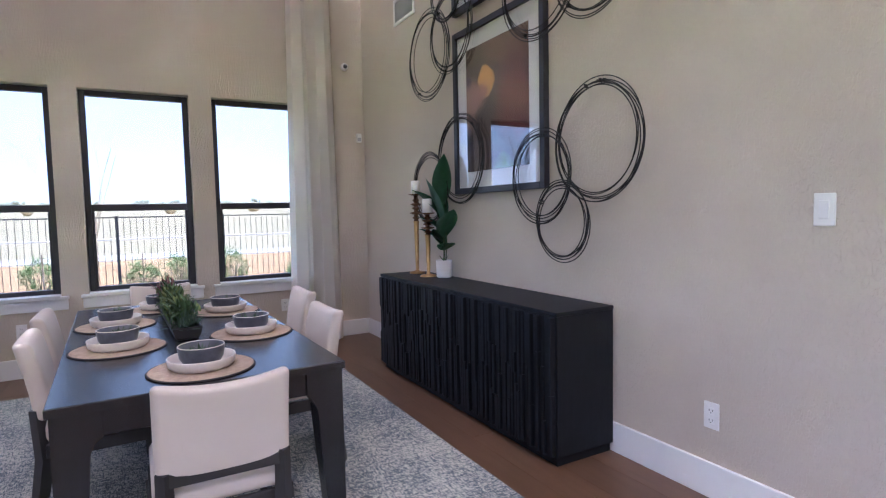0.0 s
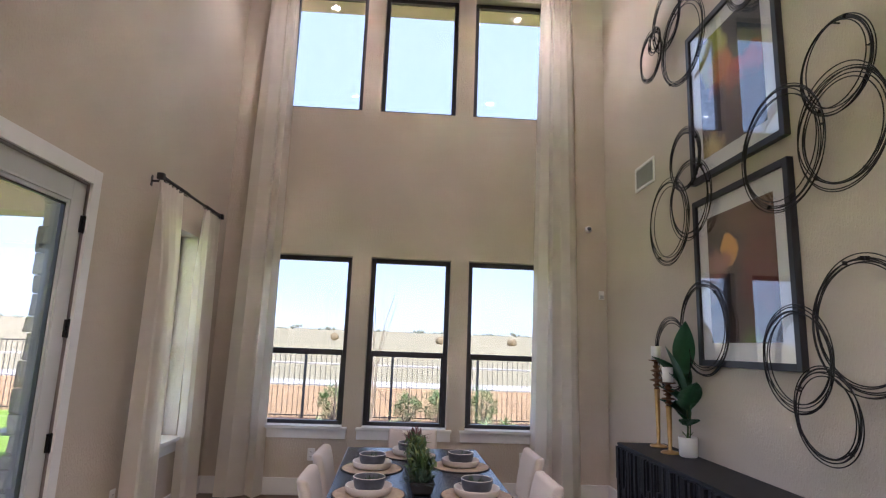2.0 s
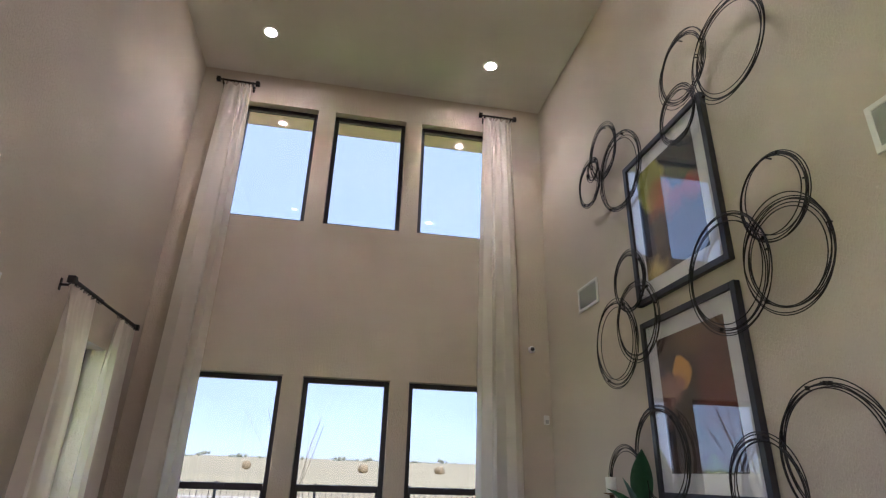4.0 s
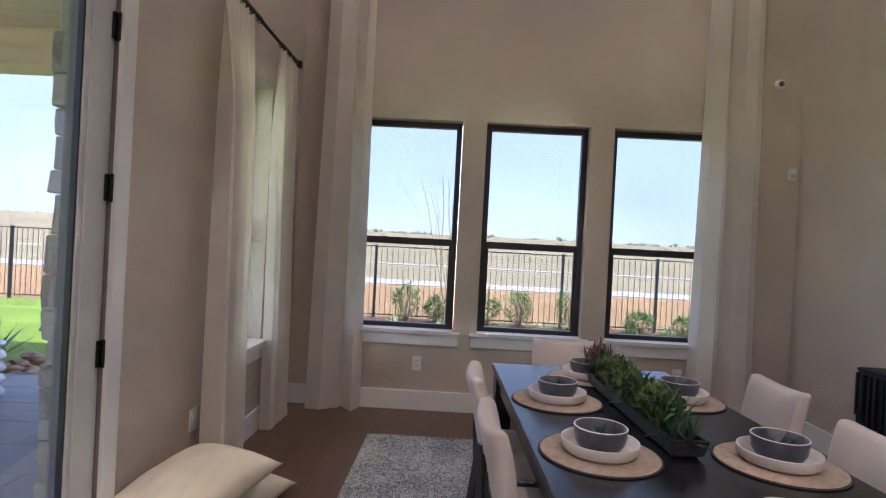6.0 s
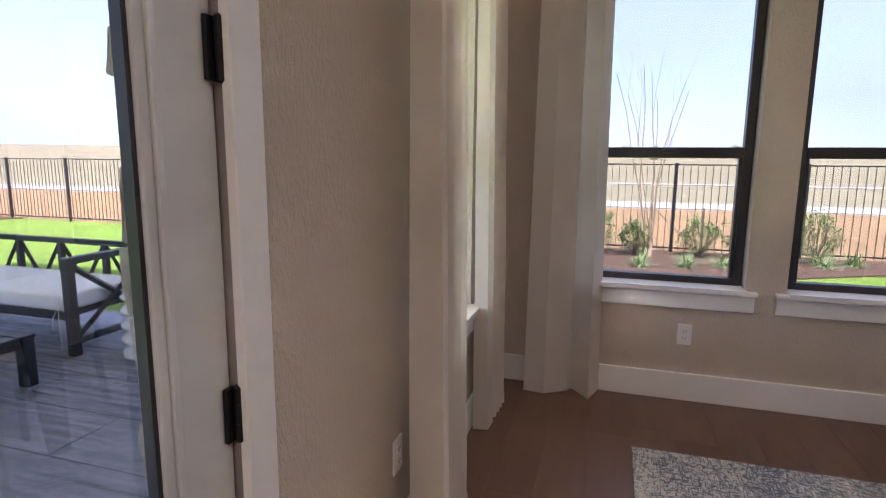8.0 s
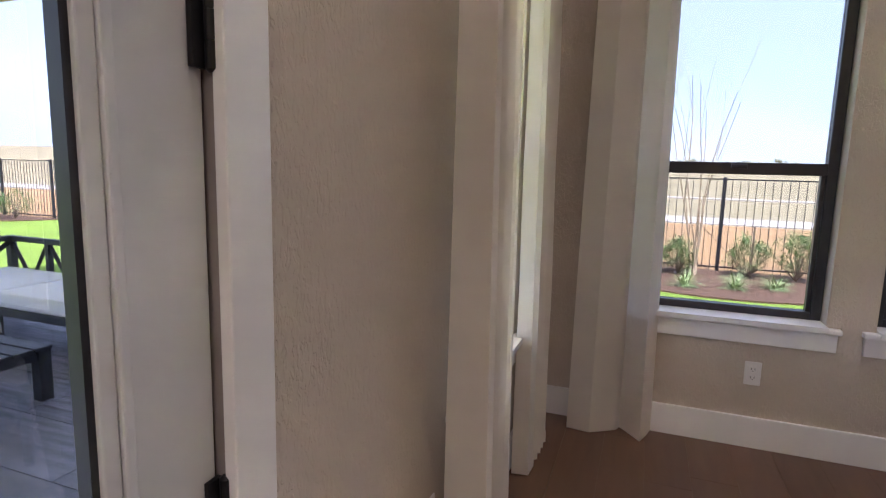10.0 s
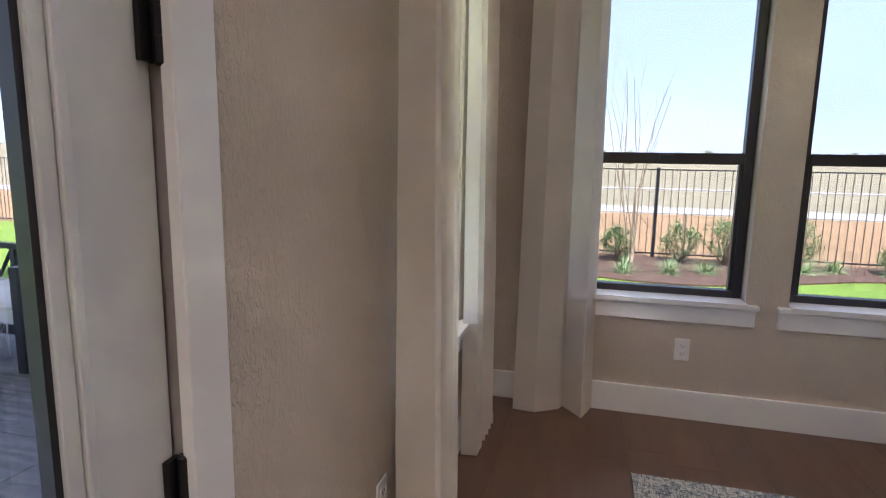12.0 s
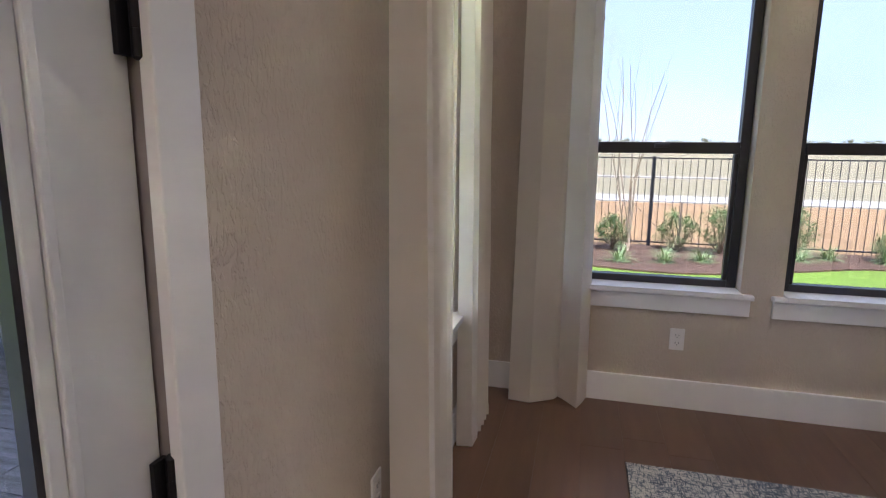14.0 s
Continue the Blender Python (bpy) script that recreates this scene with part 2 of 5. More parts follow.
tagged(part("ceiling", box_bm(XL - 0.2, XR + 0.2, YB - 0.2, YW + 0.2, ZC, ZC + 0.08), M_CEIL), "pale painted high ceiling", "ceiling", kind="structure")
floor = tagged(part("floor", box_bm(XL, XR, YB, YW, -0.12, -0.004), M_GROOVE), "brown oak plank floor", "floor", kind="structure")


def window(name, x0, x1, z0, z1, m, rail, glass=M_GLASS):
    """A black-framed window in the plane y = 0, at the pose m."""
    w = tagged(new(name), "black-framed window with clear panes", "window", kind="structure")
    w.matrix_basis = m
    f, d = 0.045, 0.06
    bm = bmesh.new()
    add_box(bm, x0, x0 + f, 0, d, z0, z1, 0.004)
    add_box(bm, x1 - f, x1, 0, d, z0, z1, 0.004)
    add_box(bm, x0 + f, x1 - f, 0, d, z1 - f, z1, 0.004)
    add_box(bm, x0 + f, x1 - f, 0, d, z0, z0 + f, 0.004)
    part("window_frame", bm, M_BLACK, w)
    spans = [(z0 + f, z1 - f)]
    if rail:
        part("meeting_rail", box_bm(x0 + f, x1 - f, -0.012, d - 0.01, rail - 0.028, rail + 0.028, 0.005), M_BLACK, w)
        part("sash_stile", box_bm(x0 + f, x0 + f + 0.018, 0.01, d - 0.012, z0 + f, rail - 0.028, 0.003), M_BLACK, w)
        part("sash_stile", box_bm(x1 - f - 0.018, x1 - f, 0.01, d - 0.012, z0 + f, rail - 0.028, 0.003), M_BLACK, w)
        part("sash_lock", box_bm((x0 + x1) / 2 - 0.035, (x0 + x1) / 2 + 0.035, -0.03, -0.012, rail, rail + 0.02, 0.004), M_BLACK, w)
        spans = [(z0 + f, rail - 0.028), (rail + 0.028, z1 - f)]
    for a, b in spans:
        p = part("pane", box_bm(x0 + f, x1 - f, 0.028, 0.032, a, b), glass, w)
        p.visible_shadow = False
    return w


n = 0
for z0, z1, rail in ((WZ0, WZ1, 1.345), (UZ0, UZ1, 0)):
    for a, b in WX:
        n += 1
        w = window("window_%d" % n, a + 0.003, b - 0.003, z0 + 0.003, z1 - 0.003, put_at(0, YW + 0.085, 0), rail)
        if rail:
            part("window_sill", box_bm(a + 0.003, b - 0.003, -0.14, 0, z0 - 0.012, z0 + 0.012, 0), M_TRIM, w)
            part("stool_nose", box_bm(a - 0.055, b + 0.055, -0.13, -0.087, z0 - 0.022, z0 + 0.004, 0.006), M_TRIM, w)
            part("apron", box_bm(a - 0.045, b + 0.045, -0.107, -0.087, z0 - 0.108, z0 - 0.022, 0.003), M_TRIM, w)
w = window("window_7", LW[0] + 0.003, LW[1] - 0.003, WZ0 - 0.017, WZ1 - 0.003, put_at(XL - 0.138, 0, 0, 90), 1.345, glass=M_CLEAR)
part("window_sill", box_bm(LW[0] + 0.003, LW[1] - 0.003, -0.193, 0, WZ0 - 0.032, WZ0 - 0.008, 0), M_TRIM, w)
part("stool_nose", box_bm(LW[0] - 0.055, LW[1] + 0.055, -0.183, -0.14, WZ0 - 0.042, WZ0 - 0.016, 0.006), M_TRIM, w)
part("apron", box_bm(LW[0] - 0.045, LW[1] + 0.045, -0.16, -0.14, WZ0 - 0.128, WZ0 - 0.042, 0.003), M_TRIM, w)
# unseen windows 8 and 9, added behind the camera as daylight fill
for k, y in enumerate((-2.0, -0.1)):
    window("window_%d" % (8 + k), y - 0.797, y + 0.797, 0.253, 2.647, put_at(XL - 0.15, 0, 0, 90), 0, M_CLEAR)

# glazed door in the west wall
door = tagged(new("door_1"), "closed grey-white door with one tall glass pane", "door", kind="structure")
y0, y1, zt = DOOR
door.matrix_basis = put_at(XL - 0.013, 0, 0)
bm = bmesh.new()
for a, b, c, e in ((y0 + 0.012, y0 + 0.105, 0.01, zt - 0.015), (y1 - 0.133, y1 - 0.012, 0.01, zt - 0.015), (y0 + 0.105, y1 - 0.133, 0.01, 0.215), (y0 + 0.105, y1 - 0.133, zt - 0.125, zt - 0.015)):
    add_box(bm, -0.05, -0.005, a, b, c, e, 0.002)
part("leaf", bm, M_DOOR, door)
bm = bmesh.new()
for o, t, r in ((0.0, 0.014, 0.003), (0.0145, 0.022, -0.003)):
    a, b, c, e = y0 + 0.105 + o, y1 - 0.133 - o, 0.215 + o, zt - 0.125 - o
    for q in ((a, a + t, c, e), (b - t, b, c, e), (a + t, b - t, c, c + t), (a + t, b - t, e - t, e)):
        add_box(bm, -0.026, r, q[0], q[1], q[2], q[3], 0.003)
part("glazing_bead", bm, M_DOOR, door)
bm = bmesh.new()
a, b, c, e = y0 + 0.1415, y1 - 0.1695, 0.2515, zt - 0.1615
for q in ((a, a + 0.009, c, e), (b - 0.009, b, c, e), (a + 0.009, b - 0.009, c, c + 0.009), (a + 0.009, b - 0.009, e - 0.009, e)):
    add_box(bm, -0.030, -0.010, *q)
part("gasket", bm, M_BLACK, door, "black glazing gasket")
p = part("pane", box_bm(-0.035, -0.031, a - 0.02, b + 0.02, c - 0.02, e + 0.02), M_DOOR_GLASS, door)
p.visible_shadow = False
for z in (0.225, 0.842, 1.463, 2.066):
    h = part("hinge", box_bm(-0.004, 0.004, y1 - 0.034, y1 - 0.009, z - 0.05, z + 0.05, 0.001), M_IRON, door, "black butt hinge")
    part("knuckle", lathe_bm([(0.0045, z - 0.054), (0.0085, z - 0.05), (0.0085, z - 0.0185), (0.0078, z - 0.018), (0.0078, z - 0.017), (0.0085, z - 0.0165), (0.0085, z + 0.0165), (0.0078, z + 0.017), (0.0078, z + 0.018), (0.0085, z + 0.0185), (0.0085, z + 0.05), (0.0045, z + 0.054)], 14, pose(0.012, y1 - 0.012, 0)), M_IRON, h)
part("lever_handle", box_bm(0.03, 0.045, y0 + 0.07, y0 + 0.19, 0.985, 1.005, 0.006), M_IRON, door)
part("handle_rose", box_bm(-0.004, 0.03, y0 + 0.05, y0 + 0.1, 0.95, 1.04, 0.005), M_IRON, door)
# frame and casing of the door
fr = tagged(new("door_frame"), "white door casing with grey-white jamb", "door frame", kind="structure")
bm = bmesh.new()
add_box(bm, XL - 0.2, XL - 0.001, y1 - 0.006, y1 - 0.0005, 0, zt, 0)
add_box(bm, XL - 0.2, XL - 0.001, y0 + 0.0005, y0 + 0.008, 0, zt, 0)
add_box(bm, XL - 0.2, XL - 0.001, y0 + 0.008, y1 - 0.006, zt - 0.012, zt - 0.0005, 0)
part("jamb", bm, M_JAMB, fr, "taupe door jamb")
# black strip stands in for the shadow gap between leaf and jamb
part("gap_shade_strip", box_bm(XL - 0.066, XL - 0.024, y1 - 0.0118, y1 - 0.0065, 0.0, zt - 0.014), M_BLACK, fr, "black strip standing for shade in the door gap")
for q in ((y1 - 0.015, y1 + 0.068, 0.0, zt + 0.09), (y0 - 0.083, y0 + 0.003, 0.0, zt + 0.09), (y0 + 0.003, y1 - 0.015, zt - 0.003, zt + 0.09)):
    part("casing", box_bm(XL, XL + 0.02, *q, 0.003), M_TRIM, fr)
part("threshold", box_bm(XL - 0.2, XL + 0.03, y0 + 0.008, y1 - 0.008, -0.002, 0.008, 0.002), M_IRON, fr)

# baseboards
base = tagged(new("baseboard"), "white painted baseboard", "baseboard", kind="structure")
part("north_board", box_bm(XL + 0.016, XR - 0.016, YW - 0.016, YW, 0.0, 0.155, 0.003), M_TRIM, base)
part("east_board", box_bm(XR - 0.016, XR, YB, YW, 0.0, 0.155, 0.003), M_TRIM, base)
part("west_board", box_bm(XL, XL + 0.016, y1 + 0.068, YW, 0.0, 0.155, 0.003), M_TRIM, base)
part("west_board", box_bm(XL, XL + 0.016, YB, y0 - 0.083, 0.0, 0.155, 0.003), M_TRIM, base)

# ---- things indoors ----
M_CUSHION = mat("cream_cotton", (0.77, 0.67, 0.48), 0.85, var=0.05, scale=8, bump=0.3, bscale=260)
M_CERAM_D = mat("grey_glaze", (0.075, 0.08, 0.10), 0.3, var=0.25, scale=30, bump=0.05)
M_CERAM_W = mat("cream_stoneware", (0.66, 0.60, 0.55), 0.4, var=0.08, scale=25, bump=0.05)
M_POT = mat("white_pot", (0.74, 0.71, 0.68), 0.55, var=0.04, bump=0.1)
M_WOVEN = mat("woven_straw", (0.42, 0.32, 0.24), 0.9, var=0.25, scale=60, bump=0.6, bscale=200)
M_GOLD = mat("aged_brass", (0.46, 0.29, 0.12), 0.34, metal=0.9, var=0.2, scale=15, bump=0.1)
M_BRONZE = mat("dark_bronze", (0.16, 0.09, 0.05), 0.4, metal=0.8, var=0.25, scale=20, bump=0.1)
M_WAX = mat("white_wax", (0.82, 0.79, 0.74), 0.5, var=0.03, bump=0.05)
M_LEAF = mat("rubber_leaf", (0.025, 0.095, 0.04), 0.38, var=0.3, scale=12, bump=0.1)
M_GREEN = mat("green_leaf", (0.055, 0.10, 0.03), 0.6, var=0.45, scale=25, bump=0, island=0.15)
M_GREEN2 = mat("yellow_green_leaf", (0.13, 0.165, 0.04), 0.6, var=0.4, scale=25, bump=0)
M_GREEN3 = mat("dark_succulent", (0.045, 0.085, 0.045), 0.55, var=0.4, scale=25, bump=0)
M_RED = mat("reddish_leaf", (0.14, 0.055, 0.05), 0.6, var=0.4, scale=25, bump=0)
M_PLATE = mat("white_plastic", (0.78, 0.76, 0.73), 0.4, var=0.02, bump=0)
M_SLOT = mat("slot_dark", (0.03, 0.03, 0.03), 0.6, bump=0)
M_GREY = mat("vent_grey", (0.42, 0.41, 0.42), 0.6, var=0.05, bump=0)
M_MATB = mat("white_mat_board", (0.78, 0.77, 0.76), 0.8, var=0.015, bump=0.05)
M_PICGLASS = glass_mat("picture_glass", (1, 1, 1), 0.13)
M_STRAW_EDGE = mat("dark_binding", (0.03, 0.027, 0.026), 0.8, bump=0.1)


def curtain(name, length, profile, top_w, label, seed, group, top_shift=0.0):
    """Drape hanging from z = length down to 0. profile: its plan at the hem, x along the wall and folds towards -y; gathered to top_w at the head, which stands off by top_shift."""
    bm = bmesh.new()
    pts = []
    for (x0, y0), (x1, y1) in zip(profile, profile[1:]):
        for k in range(6):
            pts.append((x0 + (x1 - x0) * k / 6, y0 + (y1 - y0) * k / 6))
    pts.append(profile[-1])
    wide = profile[-1][0] - profile[0][0]
    mid = (profile[-1][0] + profile[0][0]) / 2
    nz, nu = 48, len(pts)
    pleats = max(5, int(top_w / 0.045))
    # pinched heads settle into the broad folds of the hem over the upper fifth
    grid = []
    for j in range(nz + 1):
        v = (j / nz) ** 1.4
        z = length * (1 - v)
        f = min(1.0, v / 0.22) ** 0.7
        g = v ** 0.85
        sc = (top_w + (wide - top_w) * g) / wide
        row = []
        for i, (x, y) in enumerate(pts):
            u = i / (nu - 1)
            head = -0.055 - 0.016 * math.sin(2 * math.pi * pleats * u)
            sway = 0.008 * noise.noise((u * 3 + seed, v * 2.0, 0.0))
            dent = 0.005 * noise.noise((u * 9, v * 5, seed * 1.0)) * (1 - 0.5 * v)
            px = (x - mid) * sc + mid * g + top_shift * (1 - g) + sway * f
            py = head * (1 - f) + y * (0.62 + 0.38 * g) * f - 0.012 * (1 - g) * f + dent
            row.append(bm.verts.new((px, py, z + (0.012 if j == 0 else 0) * math.sin(2 * math.pi * pleats * u))))
        grid.append(row)
    for r0, r1 in zip(grid, grid[1:]):
        for i in range(nu - 1):
            bm.faces.new((r0[i], r0[i + 1], r1[i + 1], r1[i]))
    bmesh.ops.solidify(bm, geom=bm.faces[:], thickness=0.004)
    bmesh.ops.recalc_face_normals(bm, faces=bm.faces)
    ob = part(name, bm, M_LINEN, smooth=True)
    ob.data.set_sharp_from_angle(angle=radians(38))
    # turned-up hem
    bm = bmesh.new()
    low = []
    for z in (0.0, 0.06):
        g = (1 - z / length) ** 0.85
        low.append([bm.verts.new(((x - mid) * (top_w + (wide - top_w) * g) / wide + mid * g + top_shift * (1 - g) + 0.008 * noise.noise((i / (nu - 1) * 3 + seed, 2.0, 0.0)), y - 0.0035 + 0.0025 * noise.noise((i / (nu - 1) * 9, 5.0, seed * 1.0)), z)) for i, (x, y) in enumerate(pts)])
    for i in range(nu - 1):
        bm.faces.new((low[0][i], low[0][i + 1], low[1][i + 1], low[1][i]))
    bmesh.ops.solidify(bm, geom=bm.faces[:], thickness=0.002)
    bmesh.ops.recalc_face_normals(bm, faces=bm.faces)
    part("hem", bm, M_LINEN, ob, smooth=True).data.set_sharp_from_angle(angle=radians(38))
    return tagged(ob, label, "curtain", group)


def rod(length, m, group):
    r = tagged(new("curtain_rod"), "black iron curtain rod on wall brackets", "curtain rod", group)
    r.matrix_basis = m
    part("pole", lathe_bm([(0.011, 0), (0.011, length)], 14, pose(-length / 2, 0, 0, 0, 90, 0)), M_IRON, r)
    for sx in (-1, 1):
        x = sx * length / 2
        part("finial", box_bm(x - 0.022, x + 0.022, -0.024, 0.024, -0.024, 0.024, 0.006), M_IRON, r)
        bm = bmesh.new()
        xb = x - sx * 0.05
        add_box(bm, xb - 0.008, xb + 0.008, 0, 0.085, -0.03, -0.016, 0.002)
        add_box(bm, xb - 0.008, xb + 0.008, -0.012, 0.004, -0.03, 0.004, 0.002)
        add_box(bm, xb - 0.012, xb + 0.012, 0.083, 0.089, -0.06, 0.02, 0.002)
        part("bracket", bm, M_IRON, r)
    n = int(length / 0.045)
    for k in range(n):
        x = -length / 2 + 0.05 + k * (length - 0.1) / max(1, n - 1)
        if length > 0.8 and 0.36 < k / n < 0.66:
            continue
        bm = bmesh.new()
        add_tube(bm, [(x, 0.018 * math.cos(q * math.pi / 5), 0.018 * math.sin(q * math.pi / 5) - 0.005) for q in range(10)], 0.0025, 5, True)
        part("ring", bm, M_IRON, r)
    return r


# tall drapes at the window wall
TALL_W = [(-0.205, 0.0), (-0.19, -0.14), (-0.075, -0.155), (0.045, -0.075), (0.06, -0.035), (0.09, -0.06), (0.168, -0.155), (0.2, -0.07), (0.215, 0.0)]
TALL_E = [(-0.265, -0.005), (-0.235, -0.12), (-0.13, -0.16), (-0.08, -0.06), (-0.045, -0.045), (0.03, -0.15), (0.13, -0.16), (0.21, -0.10), (0.255, 0.0)]
for x, top, shift, prof, sd in ((-1.48, 0.29, 0.02, TALL_W, 3), (1.55, 0.34, 0.0, TALL_E, 8)):
    rod(0.42, put_at(x + shift, YW - 0.09, 5.51), "tall curtain rods")
    c = curtain("tall_curtain", 5.475, prof, top, "white linen floor-length drape beside tall windows", sd, "tall curtains", shift)
    c.matrix_basis = put_at(x, YW - 0.016, 0.006)
# drapes at the side window
rod(1.27, put_at(XL + 0.09, 6.11, 2.575, 90), "")
SIDE_A = [(-0.19, -0.035), (-0.225, -0.165), (-0.195, -0.168), (-0.175, -0.075), (-0.14, -0.155), (-0.11, -0.07), (-0.075, -0.15), (-0.045, -0.07), (-0.005, -0.142), (0.025, -0.065), (0.065, -0.135), (0.095, -0.06), (0.155, -0.125), (0.178, -0.125), (0.185, -0.025)]
SIDE_B = [(-0.185, -0.0), (-0.175, -0.068), (-0.085, -0.074), (-0.06, -0.02), (-0.025, -0.08), (0.0, -0.02), (0.035, -0.083), (0.06, -0.02), (0.095, -0.086), (0.12, -0.02), (0.155, -0.086), (0.165, 0.0)]
for y, top, shift, prof, sd in ((5.695, 0.35, 0.0, SIDE_A, 5), (6.66, 0.36, -0.12, SIDE_B, 6)):
    c = curtain("short_curtain", 2.545, prof, top, "white linen drape beside a side window", sd, "side window curtains", shift)
    c.matrix_basis = put_at(XL + 0.028, y, 0.006, 90)


def cushion(x, y, z, w, d, h, rz, rx, ry, seed, label):
    rnd = random.Random(seed)
    bm = bmesh.new()
    n = 26
    sides = []
    for sgn in (1, -1):
        g = []
        for i in range(n + 1):
            row = []
            for j in range(n + 1):
                u, v = 2 * i / n - 1, 2 * j / n - 1
                e = max(0.0, (1 - u * u) * (1 - v * v)) ** 0.45
                pin = 1 - 0.15 * (1 - abs(u) ** 2) * abs(v) ** 4
                pin2 = 1 - 0.15 * (1 - abs(v) ** 2) * abs(u) ** 4
                wr = 0.05 * noise.noise((u * 2.2 + seed, v * 2.2, sgn * 3.0)) + 0.025 * noise.noise((u * 6 + seed, v * 2.5, sgn))
                fold = 0.05 * math.sin(9 * (u + 0.6 * v) + seed) * max(0, abs(u) - 0.35) * (1 - abs(v))
                row.append(bm.verts.new((u * w / 2 * pin2, v * d / 2 * pin, sgn * h / 2 * e * (0.95 + 2.2 * wr + 2 * fold) - 0.02 * (u * u + v * v))))
            g.append(row)
        for i in range(n):
            for j in range(n):
                q = (g[i][j], g[i + 1][j], g[i + 1][j + 1], g[i][j + 1])
                bm.faces.new(q if sgn > 0 else tuple(reversed(q)))
    bmesh.ops.remove_doubles(bm, verts=bm.verts[:], dist=0.0008)
    ob = part("floor_cushion", bm, M_CUSHION, smooth=True)
    ob.matrix_basis = put_at(x, y, z, rz, rx, ry)
    return tagged(ob, label, "cushion", "floor cushions")


cushion(-1.585, 4.61, 0.095, 0.57, 0.68, 0.23, -6, 0, 0, 1, "cream cotton cushion lying on the oak floor")
cushion(-1.645, 5.33, 0.085, 0.56, 0.66, 0.20, -8, 0, 0, 2, "cream cotton cushion flat on the floor behind others")
cushion(-1.615, 5.05, 0.262, 0.45, 0.75, 0.20, -10, 5, 4, 4, "cream cotton cushion stacked on two others")

# table
TZ = 0.70
table = thing("dining_table", 0.160, 4.75, 0, "rectangular black-stained oak dining table with tapered legs", "table", 1.8)
part("tabletop", box_bm(-0.465, 0.465, -1.01, 1.01, TZ - 0.03, TZ, 0.004), M_TABLE, table)
for q in ((-0.43, 0.43, -0.985, -0.96), (-0.43, 0.43, 0.96, 0.985), (-0.44, -0.415, -0.92, 0.92), (0.415, 0.44, -0.92, 0.92)):
    part("apron", box_bm(*q, TZ - 0.115, TZ - 0.0302, 0.002), M_TABLE, table)
for sx in (-1, 1):
    for sy in (-1, 1):
        bm = bmesh.new()
        rows = []
        for z, w, c in ((0.012, 0.062, 0), (TZ - 0.17, 0.098, 0), (TZ - 0.135, 0.112, 0), (TZ - 0.118, 0.135, 0), (TZ - 0.0302, 0.135, 0)):
            x1, y1_ = sx * 0.455, sy * 0.998
            x0, y0_ = x1 - sx * w, y1_ - sy * w
            rows.append([bm.verts.new(p) for p in ((x0, y0_, z), (x1, y0_, z), (x1, y1_, z), (x0, y1_, z))])
        for a, b in zip(rows, rows[1:]):
            for k in range(4):
                bm.faces.new((a[k], a[(k + 1) % 4], b[(k + 1) % 4], b[k]))
        bm.faces.new(rows[0])
        bm.faces.new(rows[-1])
        bmesh.ops.recalc_face_normals(bm, faces=bm.faces)
        part("leg", bm, M_TABLE, table)

# dining chairs: the seat looks along +y
CW, CT = 0.388, 0.765


chair = thing("dining_chair", 0.195, 3.565, 0.012, "cream upholstered dining chair with dark wooden frame", "chair", 0, "chairs round the table")
part("seat", box_bm(-0.203, 0.203, 0.0, 0.42, 0.36, 0.45, 0.03, 4), M_CHAIR, chair, smooth=True)
BH = CT - 0.455
bm = box_bm(-CW / 2, CW / 2, -0.030, 0.026, 0, BH, 0.022, 4)
bmesh.ops.subdivide_edges(bm, edges=[e for e in bm.edges if e.calc_length() > 0.06], cuts=9, use_grid_fill=True)
for v in bm.verts:
    u, t = v.co.x / (CW / 2), v.co.z / BH
    puff = 0.008 * max(0.0, 1 - u ** 4) * max(0.0, 1 - (2 * t - 1) ** 4)
    v.co.y += (puff if v.co.y > 0 else -puff) - 0.05 * max(0, t) ** 1.6 - 0.022 * (1 - u * u) * t
    v.co.z += 0.455 - 0.014 * (1 - u * u) * max(0, t - 0.75) * 4 + 0.006 * u * u * t
part("backrest", bm, M_CHAIR, chair, smooth=True)
for q in ((-0.2, 0.2, 0.41, 0.425), (-0.2, 0.2, 0.0, 0.015), (-0.21, -0.19, 0.015, 0.41), (0.19, 0.21, 0.015, 0.41)):
    part("seat_rail", box_bm(*q, 0.305, 0.358, 0.003), M_LEG, chair)
part("back_rail", box_bm(-0.165, 0.165, -0.036, -0.014, 0.452, 0.50, 0.003), M_LEG, chair)
for sx in (-1, 1):
    bm = bmesh.new()
    add_tube(bm, [(sx * 0.170, -0.055, 0.0), (sx * 0.170, -0.012, 0.30), (sx * 0.170, -0.026, 0.50)], [0.022, 0.028, 0.024], 4)
    part("back_leg", bm, M_LEG, chair)
    bm = bmesh.new()
    add_tube(bm, [(sx * 0.192, 0.395, 0.0), (sx * 0.192, 0.395, 0.31)], [0.018, 0.027], 4)
    part("front_leg", bm, M_LEG, chair)
for x, y, rz in ((0.13, 6.12, 180), (-0.365, 4.58, -88), (-0.392, 5.21, -90), (0.785, 4.56, 92), (0.862, 5.28, 91)):
    copy_thing(chair, put_at(x, y, 0.012, rz))

# place settings
settings = [(0.178, 3.945), (-0.095, 4.47), (-0.118, 5.05), (0.447, 4.475), (0.427, 5.17), (0.105, 5.49)]


def lathe_thing(name, prof, material, label, category, group, x, y, z, n=40):
    ob = part(name, lathe_bm(prof, n), material, smooth=True)
    ob.matrix_basis = put_at(x, y, z)
    return tagged(ob, label, category, group)


